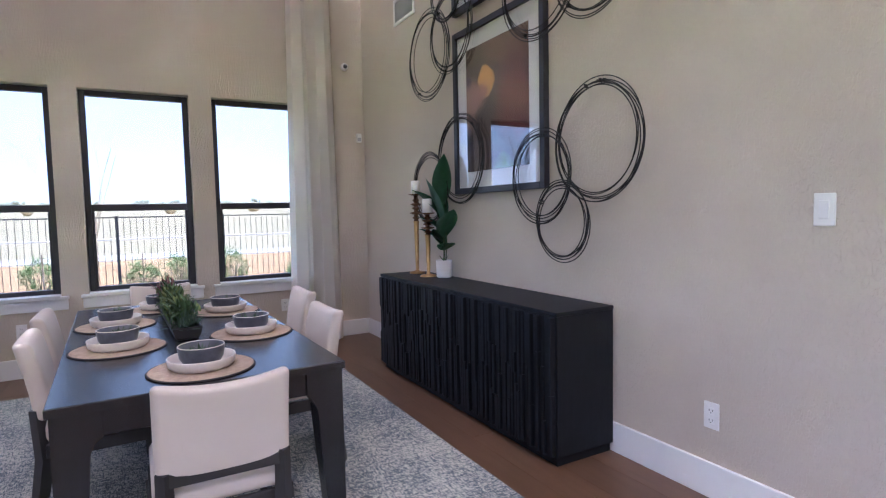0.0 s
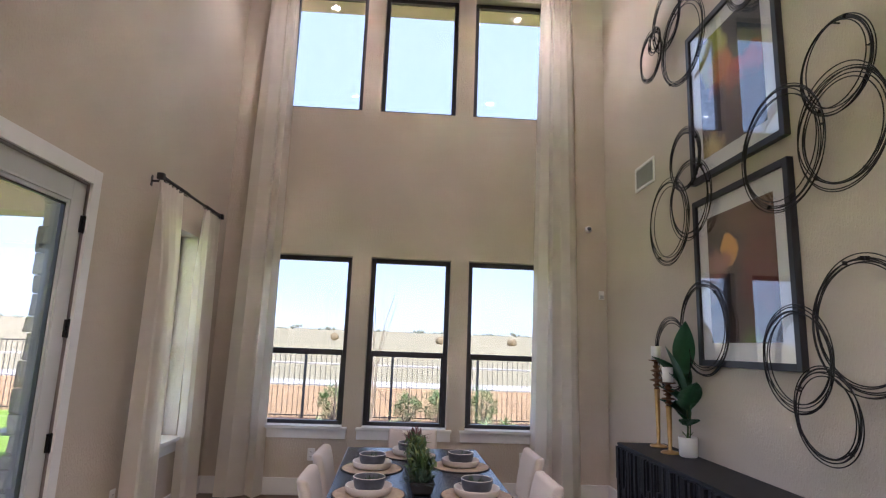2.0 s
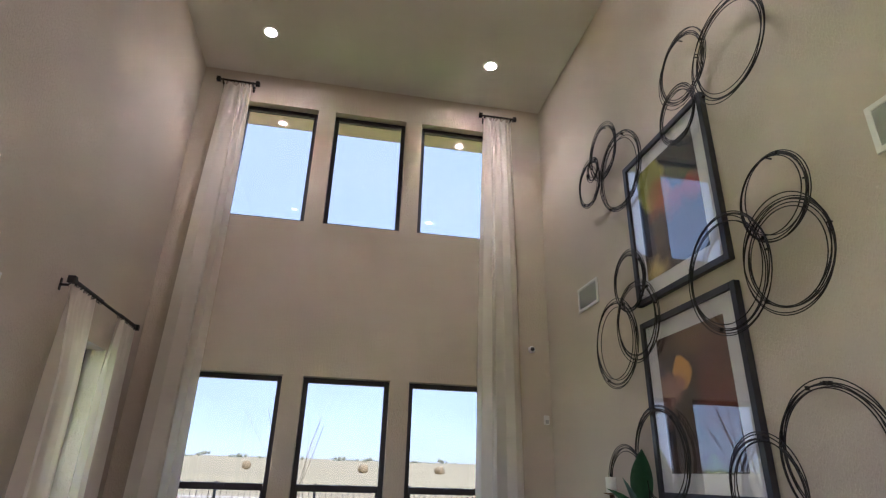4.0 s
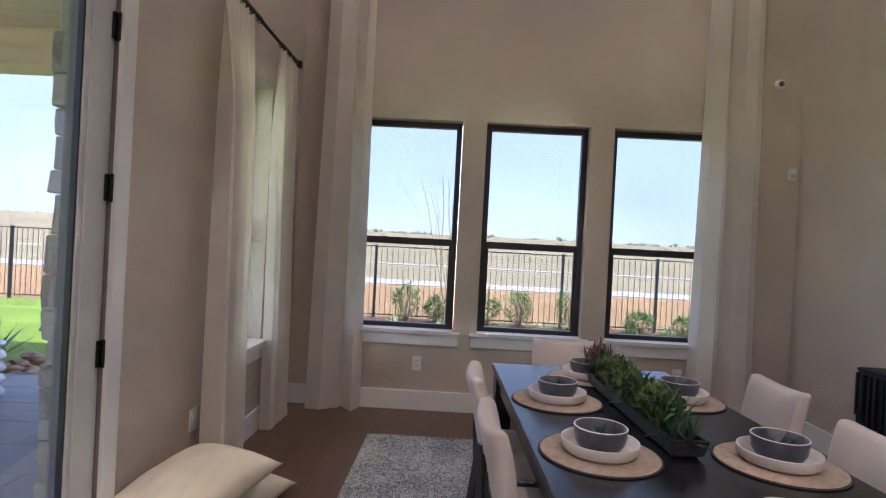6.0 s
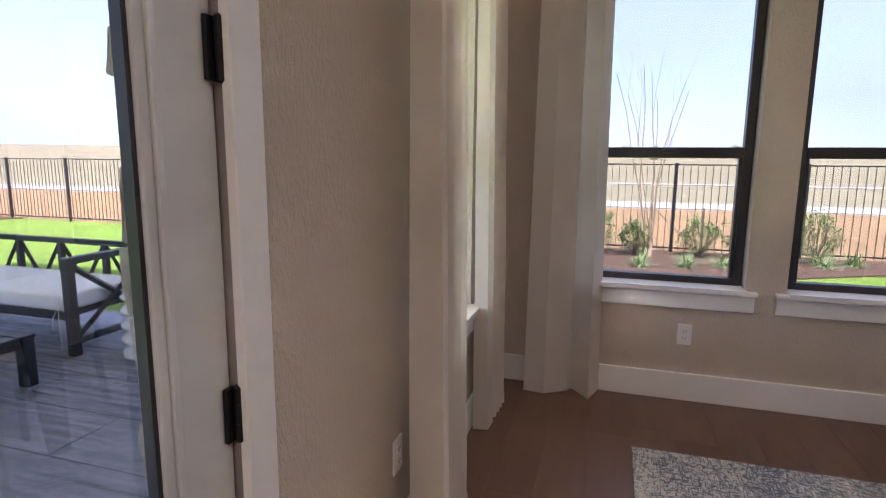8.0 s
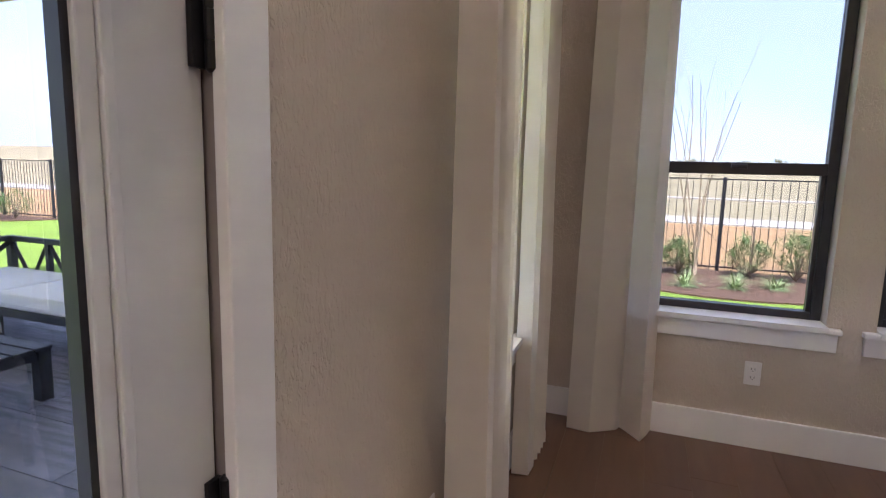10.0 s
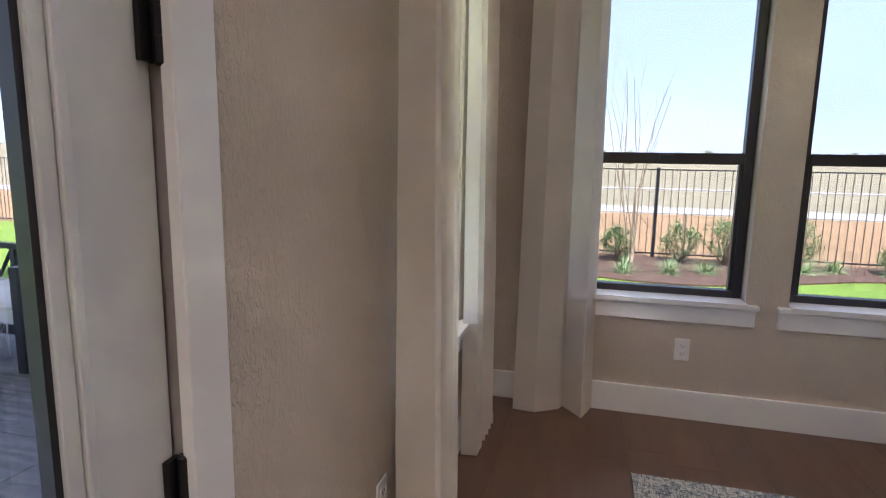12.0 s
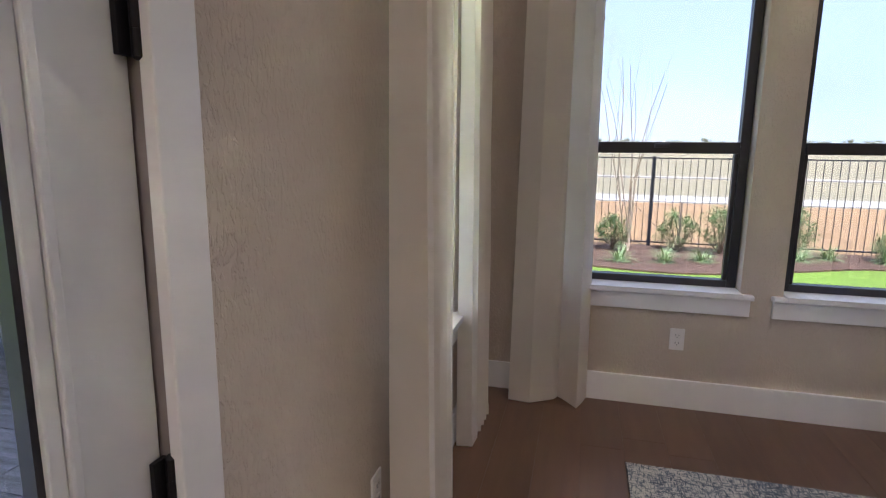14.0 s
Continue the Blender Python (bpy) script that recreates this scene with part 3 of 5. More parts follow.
first = {}
for k, (x, y) in enumerate(settings):
    if not first:
        pm = thing("placemat", x, y, TZ, "round woven straw placemat on the dining table", "placemat", 0, "placemats")
        part("edge_binding", lathe_bm([(0.0, 0.0005), (0.182, 0.0005), (0.185, 0.003), (0.182, 0.006)], 48), M_STRAW_EDGE, pm, smooth=True)
        prof = [(0.0, 0.0055)]
        for q in range(26):
            r = 0.004 + q * 0.0068
            prof += [(r, 0.0085), (r + 0.0034, 0.0065)]
        part("weave", lathe_bm(prof + [(0.18, 0.005)], 48), M_WOVEN, pm, smooth=True)
        dish = lathe_thing("shallow_dish", [(0.07, 0.009), (0.1, 0.010), (0.112, 0.02), (0.117, 0.045), (0.116, 0.049), (0.112, 0.048), (0.105, 0.024), (0.09, 0.018), (0.0, 0.017)], M_CERAM_W, "cream stoneware shallow dish on a woven placemat", "dish", "shallow dishes", x, y, TZ)
        bowl = lathe_thing("bowl", [(0.045, 0.018), (0.06, 0.020), (0.075, 0.045), (0.081, 0.085), (0.080, 0.088), (0.076, 0.087), (0.069, 0.046), (0.05, 0.028), (0.0, 0.026)], M_CERAM_D, "dark grey glazed bowl with pale rim in a dish", "bowl", "bowls", x, y, TZ)
        part("rim", lathe_bm([(0.0765, 0.0872), (0.0785, 0.0895), (0.0808, 0.0872)], 40, None, False), M_CERAM_W, bowl, "pale unglazed rim", smooth=True)
        first = {"pm": pm, "d": dish, "b": bowl}
    else:
        for o in first.values():
            copy_thing(o, put_at(x, y, TZ))


def add_blade(bm, base, direction, length, width, droop=0.3, curl=0.0, seg=4):
    d = Vector(direction).normalized()
    side = d.cross(Vector((0, 0, 1)))
    side = (side if side.length > 1e-3 else Vector((1, 0, 0))).normalized()
    p, rows = Vector(base), []
    for i in range(seg + 1):
        t = i / seg
        w = width * (math.sin(math.pi * (0.12 + 0.86 * t)) if i < seg else 0.02)
        up = side.cross(d)
        rows.append((bm.verts.new(p - side * w / 2 + up * w * 0.12), bm.verts.new(p), bm.verts.new(p + side * w / 2 + up * w * 0.12)))
        d = (d + Vector((0, 0, -droop / seg))).normalized()
        p = p + d * length / seg
    for a, b in zip(rows, rows[1:]):
        bm.faces.new((a[0], a[1], b[1], b[0]))
        bm.faces.new((a[1], a[2], b[2], b[1]))


# small succulent sprigs in the bowls
rnd = random.Random(11)
bm = bmesh.new()
for k in range(46):
    an, el = rnd.uniform(0, 6.28), rnd.uniform(0.35, 1.3)
    r = rnd.uniform(0, 0.045)
    add_blade(bm, (r * math.cos(an * 2), r * math.sin(an * 2), 0.028), (math.cos(an) * math.cos(el), math.sin(an) * math.cos(el), math.sin(el)), rnd.uniform(0.05, 0.085), 0.009, 0.2)
sprig = tagged(part("succulent", bm, M_GREEN3), "dark green spiky succulent sprig lying in a bowl", "succulent", "succulents in bowls")
sprig.matrix_basis = put_at(settings[0][0], settings[0][1], TZ)
for k, (x, y) in enumerate(settings[1:]):
    copy_thing(sprig, put_at(x, y, TZ, 50 * k + 30))

# long planter on the table
pl = thing("table_planter", 0.155, 4.96, TZ, "long dark trough planter full of mixed green plants", "planter", 2)
bm = bmesh.new()
L0 = 0.50
rows = []
for z, hw, hl in ((0.0, 0.038, L0 - 0.03), (0.012, 0.05, L0 - 0.01), (0.06, 0.062, L0), (0.06, 0.052, L0 - 0.012), (0.045, 0.048, L0 - 0.016)):
    rows.append([bm.verts.new(p) for p in ((-hw, -hl, z), (hw, -hl, z), (hw, hl, z), (-hw, hl, z))])
for a, b in zip(rows, rows[1:]):
    for k in range(4):
        bm.faces.new((a[k], a[(k + 1) % 4], b[(k + 1) % 4], b[k]))
bm.faces.new(list(reversed(rows[0])))
bm.faces.new(rows[-1])
part("trough", bm, M_LEG, pl, "dark grey trough")
rnd = random.Random(5)
kinds = [(M_GREEN, "fern", 170, 0.075, 0.014, 0.6), (M_GREEN2, "sedum", 260, 0.045, 0.018, 0.3), (M_GREEN3, "spiky_succulent", 80, 0.085, 0.010, 0.15), (M_RED, "red_succulent", 60, 0.09, 0.013, 0.2)]
spots = [(-0.43, 2), (-0.34, 0), (-0.22, 1), (-0.1, 0), (0.02, 1), (0.12, 0), (0.22, 1), (0.32, 0), (0.38, 3), (0.45, 3)]
for sy, kind in spots:
    m_, nm, cnt, ln, wd, dr = kinds[kind]
    bm = bmesh.new()
    for k in range(cnt):
        an, el = rnd.uniform(0, 6.28), rnd.uniform(0.1, 1.45)
        bz = 0.05 + rnd.uniform(0, 0.085) * (kind != 2)
        b0 = (rnd.gauss(0, 0.022), sy + rnd.gauss(0, 0.035), bz)
        add_blade(bm, b0, (math.cos(an) * math.cos(el), math.sin(an) * math.cos(el), math.sin(el)), ln * rnd.uniform(0.6, 1.2), wd * rnd.uniform(0.7, 1.3), dr)
    part(nm, bm, m_, pl)

# rug
RX0, RX1, RY0, RY1 = -1.10, 1.40, 2.9, 6.53
rug = thing("area_rug", 0, 0, 0, "grey, blue and cream woven wool rug on oak floor", "rug")
m = M_RUG
nt = m.node_tree
n_, l_ = nt.nodes, nt.links
tc = n_.new("ShaderNodeTexCoord")


def stretched_noise(sc, detail, vec):
    mp_, no = n_.new("ShaderNodeMapping"), n_.new("ShaderNodeTexNoise")
    mp_.inputs["Scale"].default_value = vec
    no.inputs["Scale"].default_value, no.inputs["Detail"].default_value = sc, detail
    l_.new(tc.outputs["Object"], mp_.inputs[0])
    l_.new(mp_.outputs[0], no.inputs["Vector"])
    return no


na, nb, nc = stretched_noise(42, 3, (1.0, 3.4, 1)), stretched_noise(50, 3, (4.4, 0.7, 1)), stretched_noise(1.8, 5, (1.6, 0.8, 1))
mxm = n_.new("ShaderNodeMath")
mxm.operation = "MAXIMUM"
l_.new(na.outputs[0], mxm.inputs[0])
l_.new(nb.outputs[0], mxm.inputs[1])
ad = n_.new("ShaderNodeMath")
ad.operation = "MULTIPLY_ADD"
ad.inputs[1].default_value = 0.30
l_.new(nc.outputs[0], ad.inputs[0])
l_.new(mxm.outputs[0], ad.inputs[2])
cr = n_.new("ShaderNodeValToRGB")
els = cr.color_ramp.elements
els[0].position, els[0].color = 0.57, (0.50, 0.47, 0.41, 1)
els[1].position, els[1].color = 0.88, (0.06, 0.07, 0.09, 1)
for pos, col in ((0.66, (0.40, 0.385, 0.35, 1)), (0.715, (0.20, 0.215, 0.225, 1)), (0.77, (0.09, 0.11, 0.135, 1))):
    e = els.new(pos)
    e.color = col
l_.new(ad.outputs[0], cr.inputs[0])
l_.new(cr.outputs[0], n_["Principled BSDF"].inputs["Base Color"])
bm = bmesh.new()
add_box(bm, RX0, RX1, RY0, RY1, 0.0005, 0.012, 0.004)
part("weave", bm, M_RUG, rug)
rnd = random.Random(4)
for y in (RY0, RY1):
    bm = bmesh.new()
    x = RX0
    while x < RX1:
        add_box(bm, x, x + 0.004, y - 0.008, y + 0.008, 0.001, 0.006)
        x += rnd.uniform(0.009, 0.02)
    part("fringe", bm, M_LINEN, rug)["kind"] = "stuff"

# sideboard
SX, SY0, SY1, SZ = 1.695, 3.775, 5.90, 0.762
sb = thing("sideboard", 0, 0, 0, "black oak sideboard with staggered vertical relief slats", "sideboard")
part("plinth", box_bm(SX + 0.03, XR - 0.02, SY0 + 0.02, SY1 - 0.02, 0.0, 0.05, 0.002), M_BOARD, sb)
part("body", box_bm(SX + 0.016, XR - 0.019, SY0, SY1, 0.05, SZ - 0.02, 0.003), M_BOARD, sb)
part("top", box_bm(SX + 0.010, XR - 0.0185, SY0 - 0.004, SY1 + 0.004, SZ - 0.02, SZ, 0.004), M_BOARD, sb)
rnd = random.Random(21)
nd = 4
dw = (SY1 - SY0 - 0.02) / nd
for d in range(nd):
    a = SY0 + 0.01 + d * dw
    dr = part("door", box_bm(SX + 0.008, SX + 0.0155, a + 0.002, a + dw - 0.002, 0.055, SZ - 0.022, 0.001), M_BOARD, sb)
    y = a + 0.003
    while y < a + dw - 0.012:
        w = min(rnd.choice((0.018, 0.026, 0.034, 0.022)), a + dw - 0.003 - y)
        zs = [0.056]
        while zs[-1] < SZ - 0.16:
            zs.append(min(SZ - 0.024, zs[-1] + rnd.uniform(0.16, 0.5)))
        zs[-1] = SZ - 0.024
        bm = bmesh.new()
        for z0, z1 in zip(zs, zs[1:]):
            t = rnd.choice((0.004, 0.010, 0.018, 0.024))
            add_box(bm, SX + 0.008 - t, SX + 0.009, y, y + w - 0.0015, z0, z1 - 0.001, 0.0015, 1)
        part("slat", bm, M_BOARD, dr)
        y += w

# candle holders


def candle(x, y, h, label):
    c = thing("candle_holder", x, y, SZ, label, "candle holder", 0, "candle holders on the sideboard")
    part("stem", lathe_bm([(0.062, 0.0), (0.064, 0.006), (0.055, 0.014), (0.018, 0.02), (0.013, 0.03), (0.02, h * 0.62), (0.024, h * 0.66)], 28), M_GOLD, c, smooth=True)
    prof = [(0.022, h * 0.655)]
    for q, r in ((0.70, 0.030), (0.76, 0.052), (0.82, 0.034), (0.87, 0.044), (0.92, 0.028)):
        prof += [(0.016, h * (q - 0.02)), (r, h * q), (r, h * q + 0.004), (0.016, h * (q + 0.022))]
    part("turned_collar", lathe_bm(prof + [(0.018, h - 0.012)], 28), M_BRONZE, c, "dark bronze turned collar", smooth=True)
    part("drip_pan", lathe_bm([(0.014, h - 0.014), (0.056, h - 0.006), (0.058, h), (0.0, h - 0.002)], 28), M_BRONZE, c, smooth=True)
    part("candle", lathe_bm([(0.036, h), (0.0365, h + 0.10), (0.033, h + 0.105), (0.0, h + 0.102)], 28), M_WAX, c, "white pillar candle", smooth=True)
    bm = bmesh.new()
    add_tube(bm, [(0, 0, h + 0.1), (0.001, 0, h + 0.112)], 0.0012, 5)
    part("wick", bm, M_SLOT, c)


candle(1.965, 5.75, 0.635, "tall brass candle holder with white pillar candle")
candle(1.925, 5.48, 0.485, "shorter brass candle holder with white pillar candle")

# potted rubber plant
pp = thing("potted_plant", 2.0, 5.37, SZ, "broad-leaved green plant in a white pot", "potted plant")
part("pot", lathe_bm([(0.052, 0.0), (0.058, 0.006), (0.062, 0.125), (0.060, 0.13), (0.055, 0.128), (0.054, 0.11), (0.0, 0.108)], 32), M_POT, pp, smooth=True)
bm = bmesh.new()
add_tube(bm, [(0, 0, 0.1), (0.005, 0.0, 0.25), (0.0, 0.01, 0.42), (-0.005, 0.012, 0.6)], [0.007, 0.006, 0.005, 0.003], 8)
add_tube(bm, [(0.01, -0.01, 0.1), (0.015, -0.02, 0.28), (0.0, -0.03, 0.4)], [0.005, 0.004, 0.003], 8)
part("stem", bm, M_GREEN, pp, smooth=True)
for bz, dx, dy, dz, ln, wd, dr in ((0.55, 0.0, -0.10, 1.0, 0.32, 0.115, 0.1), (0.45, -0.25, 0.75, 0.9, 0.34, 0.085, 0.6), (0.38, -0.3, 0.05, 0.9, 0.33, 0.125, 0.1), (0.42, 0.05, 0.3, 0.9, 0.26, 0.08, 0.2), (0.30, -0.1, -0.7, 0.85, 0.26, 0.11, 0.3), (0.26, -0.35, 0.45, 0.4, 0.2, 0.1, 0.3), (0.2, -0.2, -0.8, 0.35, 0.17, 0.095, 0.1), (0.24, 0.02, 0.6, 0.6, 0.18, 0.08, 0.4), (0.33, -0.3, 0.4, 0.55, 0.22, 0.1, 0.7)):
    bm = bmesh.new()
    add_blade(bm, (0, 0.005, bz), (dx, dy, dz), ln * 1.15, wd * 1.45, dr, seg=8)
    bmesh.ops.solidify(bm, geom=bm.faces[:], thickness=0.0015)
    part("leaf", bm, M_LEAF, pp, smooth=True)
for k in range(6):
    bm = bmesh.new()
    an = k * 1.05
    add_blade(bm, (0, 0, 0.11), (math.cos(an) * 0.5, math.sin(an) * 0.5, 0.8), 0.07, 0.014, 0.3)
    part("sprout", bm, M_GREEN, pp)


# pictures


def art_mat(name, base, blobs):
    """Abstract paint: colour fields with soft, noisy edges, in the picture's own plane (y across, z up)."""
    m = bpy.data.materials.new(name)
    m.use_nodes = True
    n, l = m.node_tree.nodes, m.node_tree.links
    b = n["Principled BSDF"]
    b.inputs["Roughness"].default_value = 0.6
    tc = n.new("ShaderNodeTexCoord")
    no = n.new("ShaderNodeTexNoise")
    no.inputs["Scale"].default_value, no.inputs["Detail"].default_value = 5.0, 6.0
    l.new(tc.outputs["Object"], no.inputs["Vector"])
    sub = n.new("ShaderNodeVectorMath")
    sub.operation = "MULTIPLY_ADD"
    l.new(no.outputs["Color"], sub.inputs[0])
    sub.inputs[1].default_value = (0, 0.24, 0.24)
    l.new(tc.outputs["Object"], sub.inputs[2])
    col = None
    for cy, cz, ry, rz, soft, c in blobs:
        mp = n.new("ShaderNodeVectorMath")
        mp.operation = "SUBTRACT"
        l.new(sub.outputs[0], mp.inputs[0])
        mp.inputs[1].default_value = (0, cy + 0.12, cz + 0.12)
        sc = n.new("ShaderNodeVectorMath")
        sc.operation = "MULTIPLY"
        l.new(mp.outputs[0], sc.inputs[0])
        sc.inputs[1].default_value = (0, 1 / ry, 1 / rz)
        le = n.new("ShaderNodeVectorMath")
        le.operation = "LENGTH"
        l.new(sc.outputs[0], le.inputs[0])
        mr = n.new("ShaderNodeMapRange")
        mr.inputs[1].default_value, mr.inputs[2].default_value = 1 - soft, 1 + soft
        mr.inputs[3].default_value, mr.inputs[4].default_value = 1, 0
        l.new(le.outputs["Value"], mr.inputs[0])
        mx = n.new("ShaderNodeMix")
        mx.data_type = "RGBA"
        l.new(mr.outputs[0], mx.inputs["Factor"])
        if col is None:
            mx.inputs["A"].default_value = (*base, 1)
        else:
            l.new(col, mx.inputs["A"])
        mx.inputs["B"].default_value = (*c, 1)
        col = mx.outputs["Result"]
    l.new(col, b.inputs["Base Color"])
    return m


ART1 = art_mat("abstract_dark", (0.030, 0.018, 0.014), [(-0.28, 0.40, 0.5, 0.13, 0.4, (0.16, 0.085, 0.04)), (0.36, 0.06, 0.16, 0.16, 0.4, (0.28, 0.17, 0.11)), (0.36, 0.2, 0.08, 0.07, 0.4, (0.05, 0.03, 0.06)), (0.10, 0.16, 0.085, 0.11, 0.12, (0.75, 0.38, 0.08)), (0.17, 0.10, 0.05, 0.05, 0.3, (0.5, 0.2, 0.1)), (0.24, 0.08, 0.13, 0.08, 0.5, (0.36, 0.18, 0.14)), (-0.24, 0.0, 0.22, 0.34, 0.4, (0.13, 0.022, 0.018)), (0.1, -0.42, 0.5, 0.16, 0.3, (0.07, 0.04, 0.03)), (-0.1, -0.52, 0.12, 0.1, 0.5, (0.12, 0.2, 0.04))])
ART2 = art_mat("abstract_bright", (0.025, 0.030, 0.032), [(0.2, 0.26, 0.20, 0.20, 0.12, (0.42, 0.42, 0.05)), (0.05, 0.10, 0.16, 0.14, 0.5, (0.55, 0.16, 0.03)), (-0.2, 0.0, 0.2, 0.12, 0.4, (0.42, 0.03, 0.025)), (-0.16, 0.30, 0.16, 0.22, 0.12, (0.015, 0.03, 0.032)), (0.0, -0.25, 0.4, 0.2, 0.4, (0.05, 0.03, 0.025)), (0.25, -0.42, 0.14, 0.1, 0.4, (0.55, 0.42, 0.16))])


def picture(y0, y1, z0, z1, art, label):
    yc, zc, hw, hh = (y0 + y1) / 2, (z0 + z1) / 2, (y1 - y0) / 2, (z1 - z0) / 2
    p = thing("framed_picture", XR, yc, zc, label, "picture", 0, "framed pictures")
    f = 0.042
    for q in ((-hw, -hw + f, -hh, hh), (hw - f, hw, -hh, hh), (-hw + f, hw - f, -hh, -hh + f), (-hw + f, hw - f, hh - f, hh)):
        part("frame_bar", box_bm(-0.042, -0.002, *q, 0.003), M_BLACK, p)
    part("mat_board", box_bm(-0.022, -0.004, -hw + f, hw - f, -hh + f, hh - f), M_MATB, p)
    o = 0.115
    part("artwork", box_bm(-0.024, -0.0222, -hw + f + o, hw - f - o, -hh + f + o * 0.95, hh - f - o * 0.95), art, p, "abstract painting")
    g = part("glass", box_bm(-0.030, -0.027, -hw + f, hw - f, -hh + f, hh - f), M_PICGLASS, p)
    g.visible_shadow = False


picture(4.275, 5.29, 1.375, 2.52, ART1, "abstract brown and red painting in black frame")
picture(4.275, 5.29, 2.645, 3.80, ART2, "abstract yellow, red and black painting in black frame")

# wire-ring wall sculptures
clusters = [[(3.854, 1.603, 0.302), (4.294, 1.444, 0.258), (4.10, 1.183, 0.212)], [(5.205, 1.619, 0.315), (5.65, 1.44, 0.275)],
            [(5.354, 2.857, 0.235), (5.284, 2.55, 0.285), (5.60, 2.456, 0.325)], [(3.884, 2.838, 0.232), (3.862, 2.518, 0.284), (4.280, 2.561, 0.338)],
            [(5.547, 4.145, 0.25), (5.308, 3.791, 0.33), (5.816, 3.962, 0.212), (5.707, 4.047, 0.105)], [(4.388, 4.075, 0.255), (4.49, 3.766, 0.2), (3.95, 3.85, 0.312)]]
rnd = random.Random(9)
for cl in clusters:
    cy = sum(c[0] for c in cl) / len(cl)
    cz = sum(c[1] for c in cl) / len(cl)
    w = thing("wire_ring_sculpture", XR, cy, cz, "black wire ring sculpture hung on the beige wall", "wall sculpture", 0, "wire ring sculptures")
    for ci, (y, z, r) in enumerate(cl):
        for k in range(6):
            rr = r * (1 - 0.03 * k * rnd.uniform(0.5, 1.2))
            oy, oz = rnd.uniform(-0.02, 0.02), rnd.uniform(-0.02, 0.02)
            xo = -0.047 - 0.010 * ci - rnd.uniform(0, 0.012)
            tl = rnd.uniform(-0.03, 0.03)
            pts = []
            for q in range(64):
                a = 2 * math.pi * q / 64
                pts.append((xo - tl * rr * math.sin(a) * 0.3, y - cy + oy + rr * math.cos(a), z - cz + oz + rr * (1 + 0.015 * (k % 3)) * math.sin(a)))
            bm = bmesh.new()
            add_tube(bm, pts, 0.0031, 5, True)
            part("wire_ring", bm, M_IRON, w, smooth=True)
        for q in range(3):
            a = rnd.uniform(0, 6.28)
            part("clasp", box_bm(-0.066 - 0.01 * ci, -0.044 - 0.01 * ci, -0.0025, 0.0025, -0.014, 0.006, 0.0008, 1, pose(0, y - cy + 0.96 * r * math.cos(a), z - cz + 0.96 * r * math.sin(a), math.degrees(a) - 90)), M_IRON, w)
    bm = bmesh.new()
    y, z, r = cl[0]
    add_box(bm, -0.05, -0.001, y - cy - 0.003, y - cy + 0.003, z - cz + r - 0.012, z - cz + r - 0.006)
    part("wall_hook", bm, M_IRON, w)

# small fixtures on the walls


def outlet(m, label):
    o = tagged(new("power_outlet"), label, "outlet", "power outlets")
    o.matrix_basis = m
    part("cover_plate", box_bm(-0.036, 0.036, -0.007, 0, -0.058, 0.058, 0.004), M_PLATE, o)
    for z in (-0.021, 0.021):
        s = part("socket", box_bm(-0.017, 0.017, -0.009, -0.006, z - 0.014, z + 0.014, 0.004), M_PLATE, o)
        for q in ((-0.009, -0.006, z - 0.002, z + 0.007), (0.006, 0.009, z - 0.002, z + 0.006), (-0.002, 0.002, z - 0.010, z - 0.006)):
            part("slot", box_bm(q[0], q[1], -0.0096, -0.0085, q[2], q[3]), M_SLOT, s)


outlet(put_at(-0.83, YW, 0.372), "white duplex outlet on the beige wall")
outlet(put_at(1.23, YW, 0.38), "white duplex outlet on the beige wall")
outlet(put_at(XR, 3.236, 0.36, -90), "white duplex outlet on the beige wall")
outlet(put_at(XL, 5.555, 0.365, 90), "white duplex outlet beside the curtain")
sw = tagged(new("light_switch"), "white rocker light switch on the wall", "light switch")
sw.matrix_basis = put_at(XR, 2.815, 1.232, -90)
part("cover_plate", box_bm(-0.036, 0.036, -0.007, 0, -0.058, 0.058, 0.004), M_PLATE, sw)
part("rocker", box_bm(-0.017, 0.017, -0.012, -0.006, -0.033, 0.033, 0.003), M_TRIM, sw)


def vent(yc, zc, w, h):
    v = tagged(new("air_vent"), "white louvred air return grille on the wall", "air vent", "air vents")
    v.matrix_basis = put_at(XR, yc, zc, -90)
    part("backing", box_bm(-w / 2 + 0.02, w / 2 - 0.02, -0.004, -0.001, -h / 2 + 0.02, h / 2 - 0.02), M_GREY, v)
    bm = bmesh.new()
    for q in ((-w / 2, -w / 2 + 0.025, -h / 2, h / 2), (w / 2 - 0.025, w / 2, -h / 2, h / 2), (-w / 2 + 0.025, w / 2 - 0.025, -h / 2, -h / 2 + 0.025), (-w / 2 + 0.025, w / 2 - 0.025, h / 2 - 0.025, h / 2)):
        add_box(bm, q[0], q[1], -0.012, -0.0005, q[2], q[3], 0.002)
    part("frame", bm, M_TRIM, v)
    k = -h / 2 + 0.034
    while k < h / 2 - 0.03:
        part("slat", box_bm(-w / 2 + 0.024, w / 2 - 0.024, -0.007, -0.0055, -0.006, 0.006, 0, 2, pose(0, 0, k, 35)), M_GREY, v)
        k += 0.0125


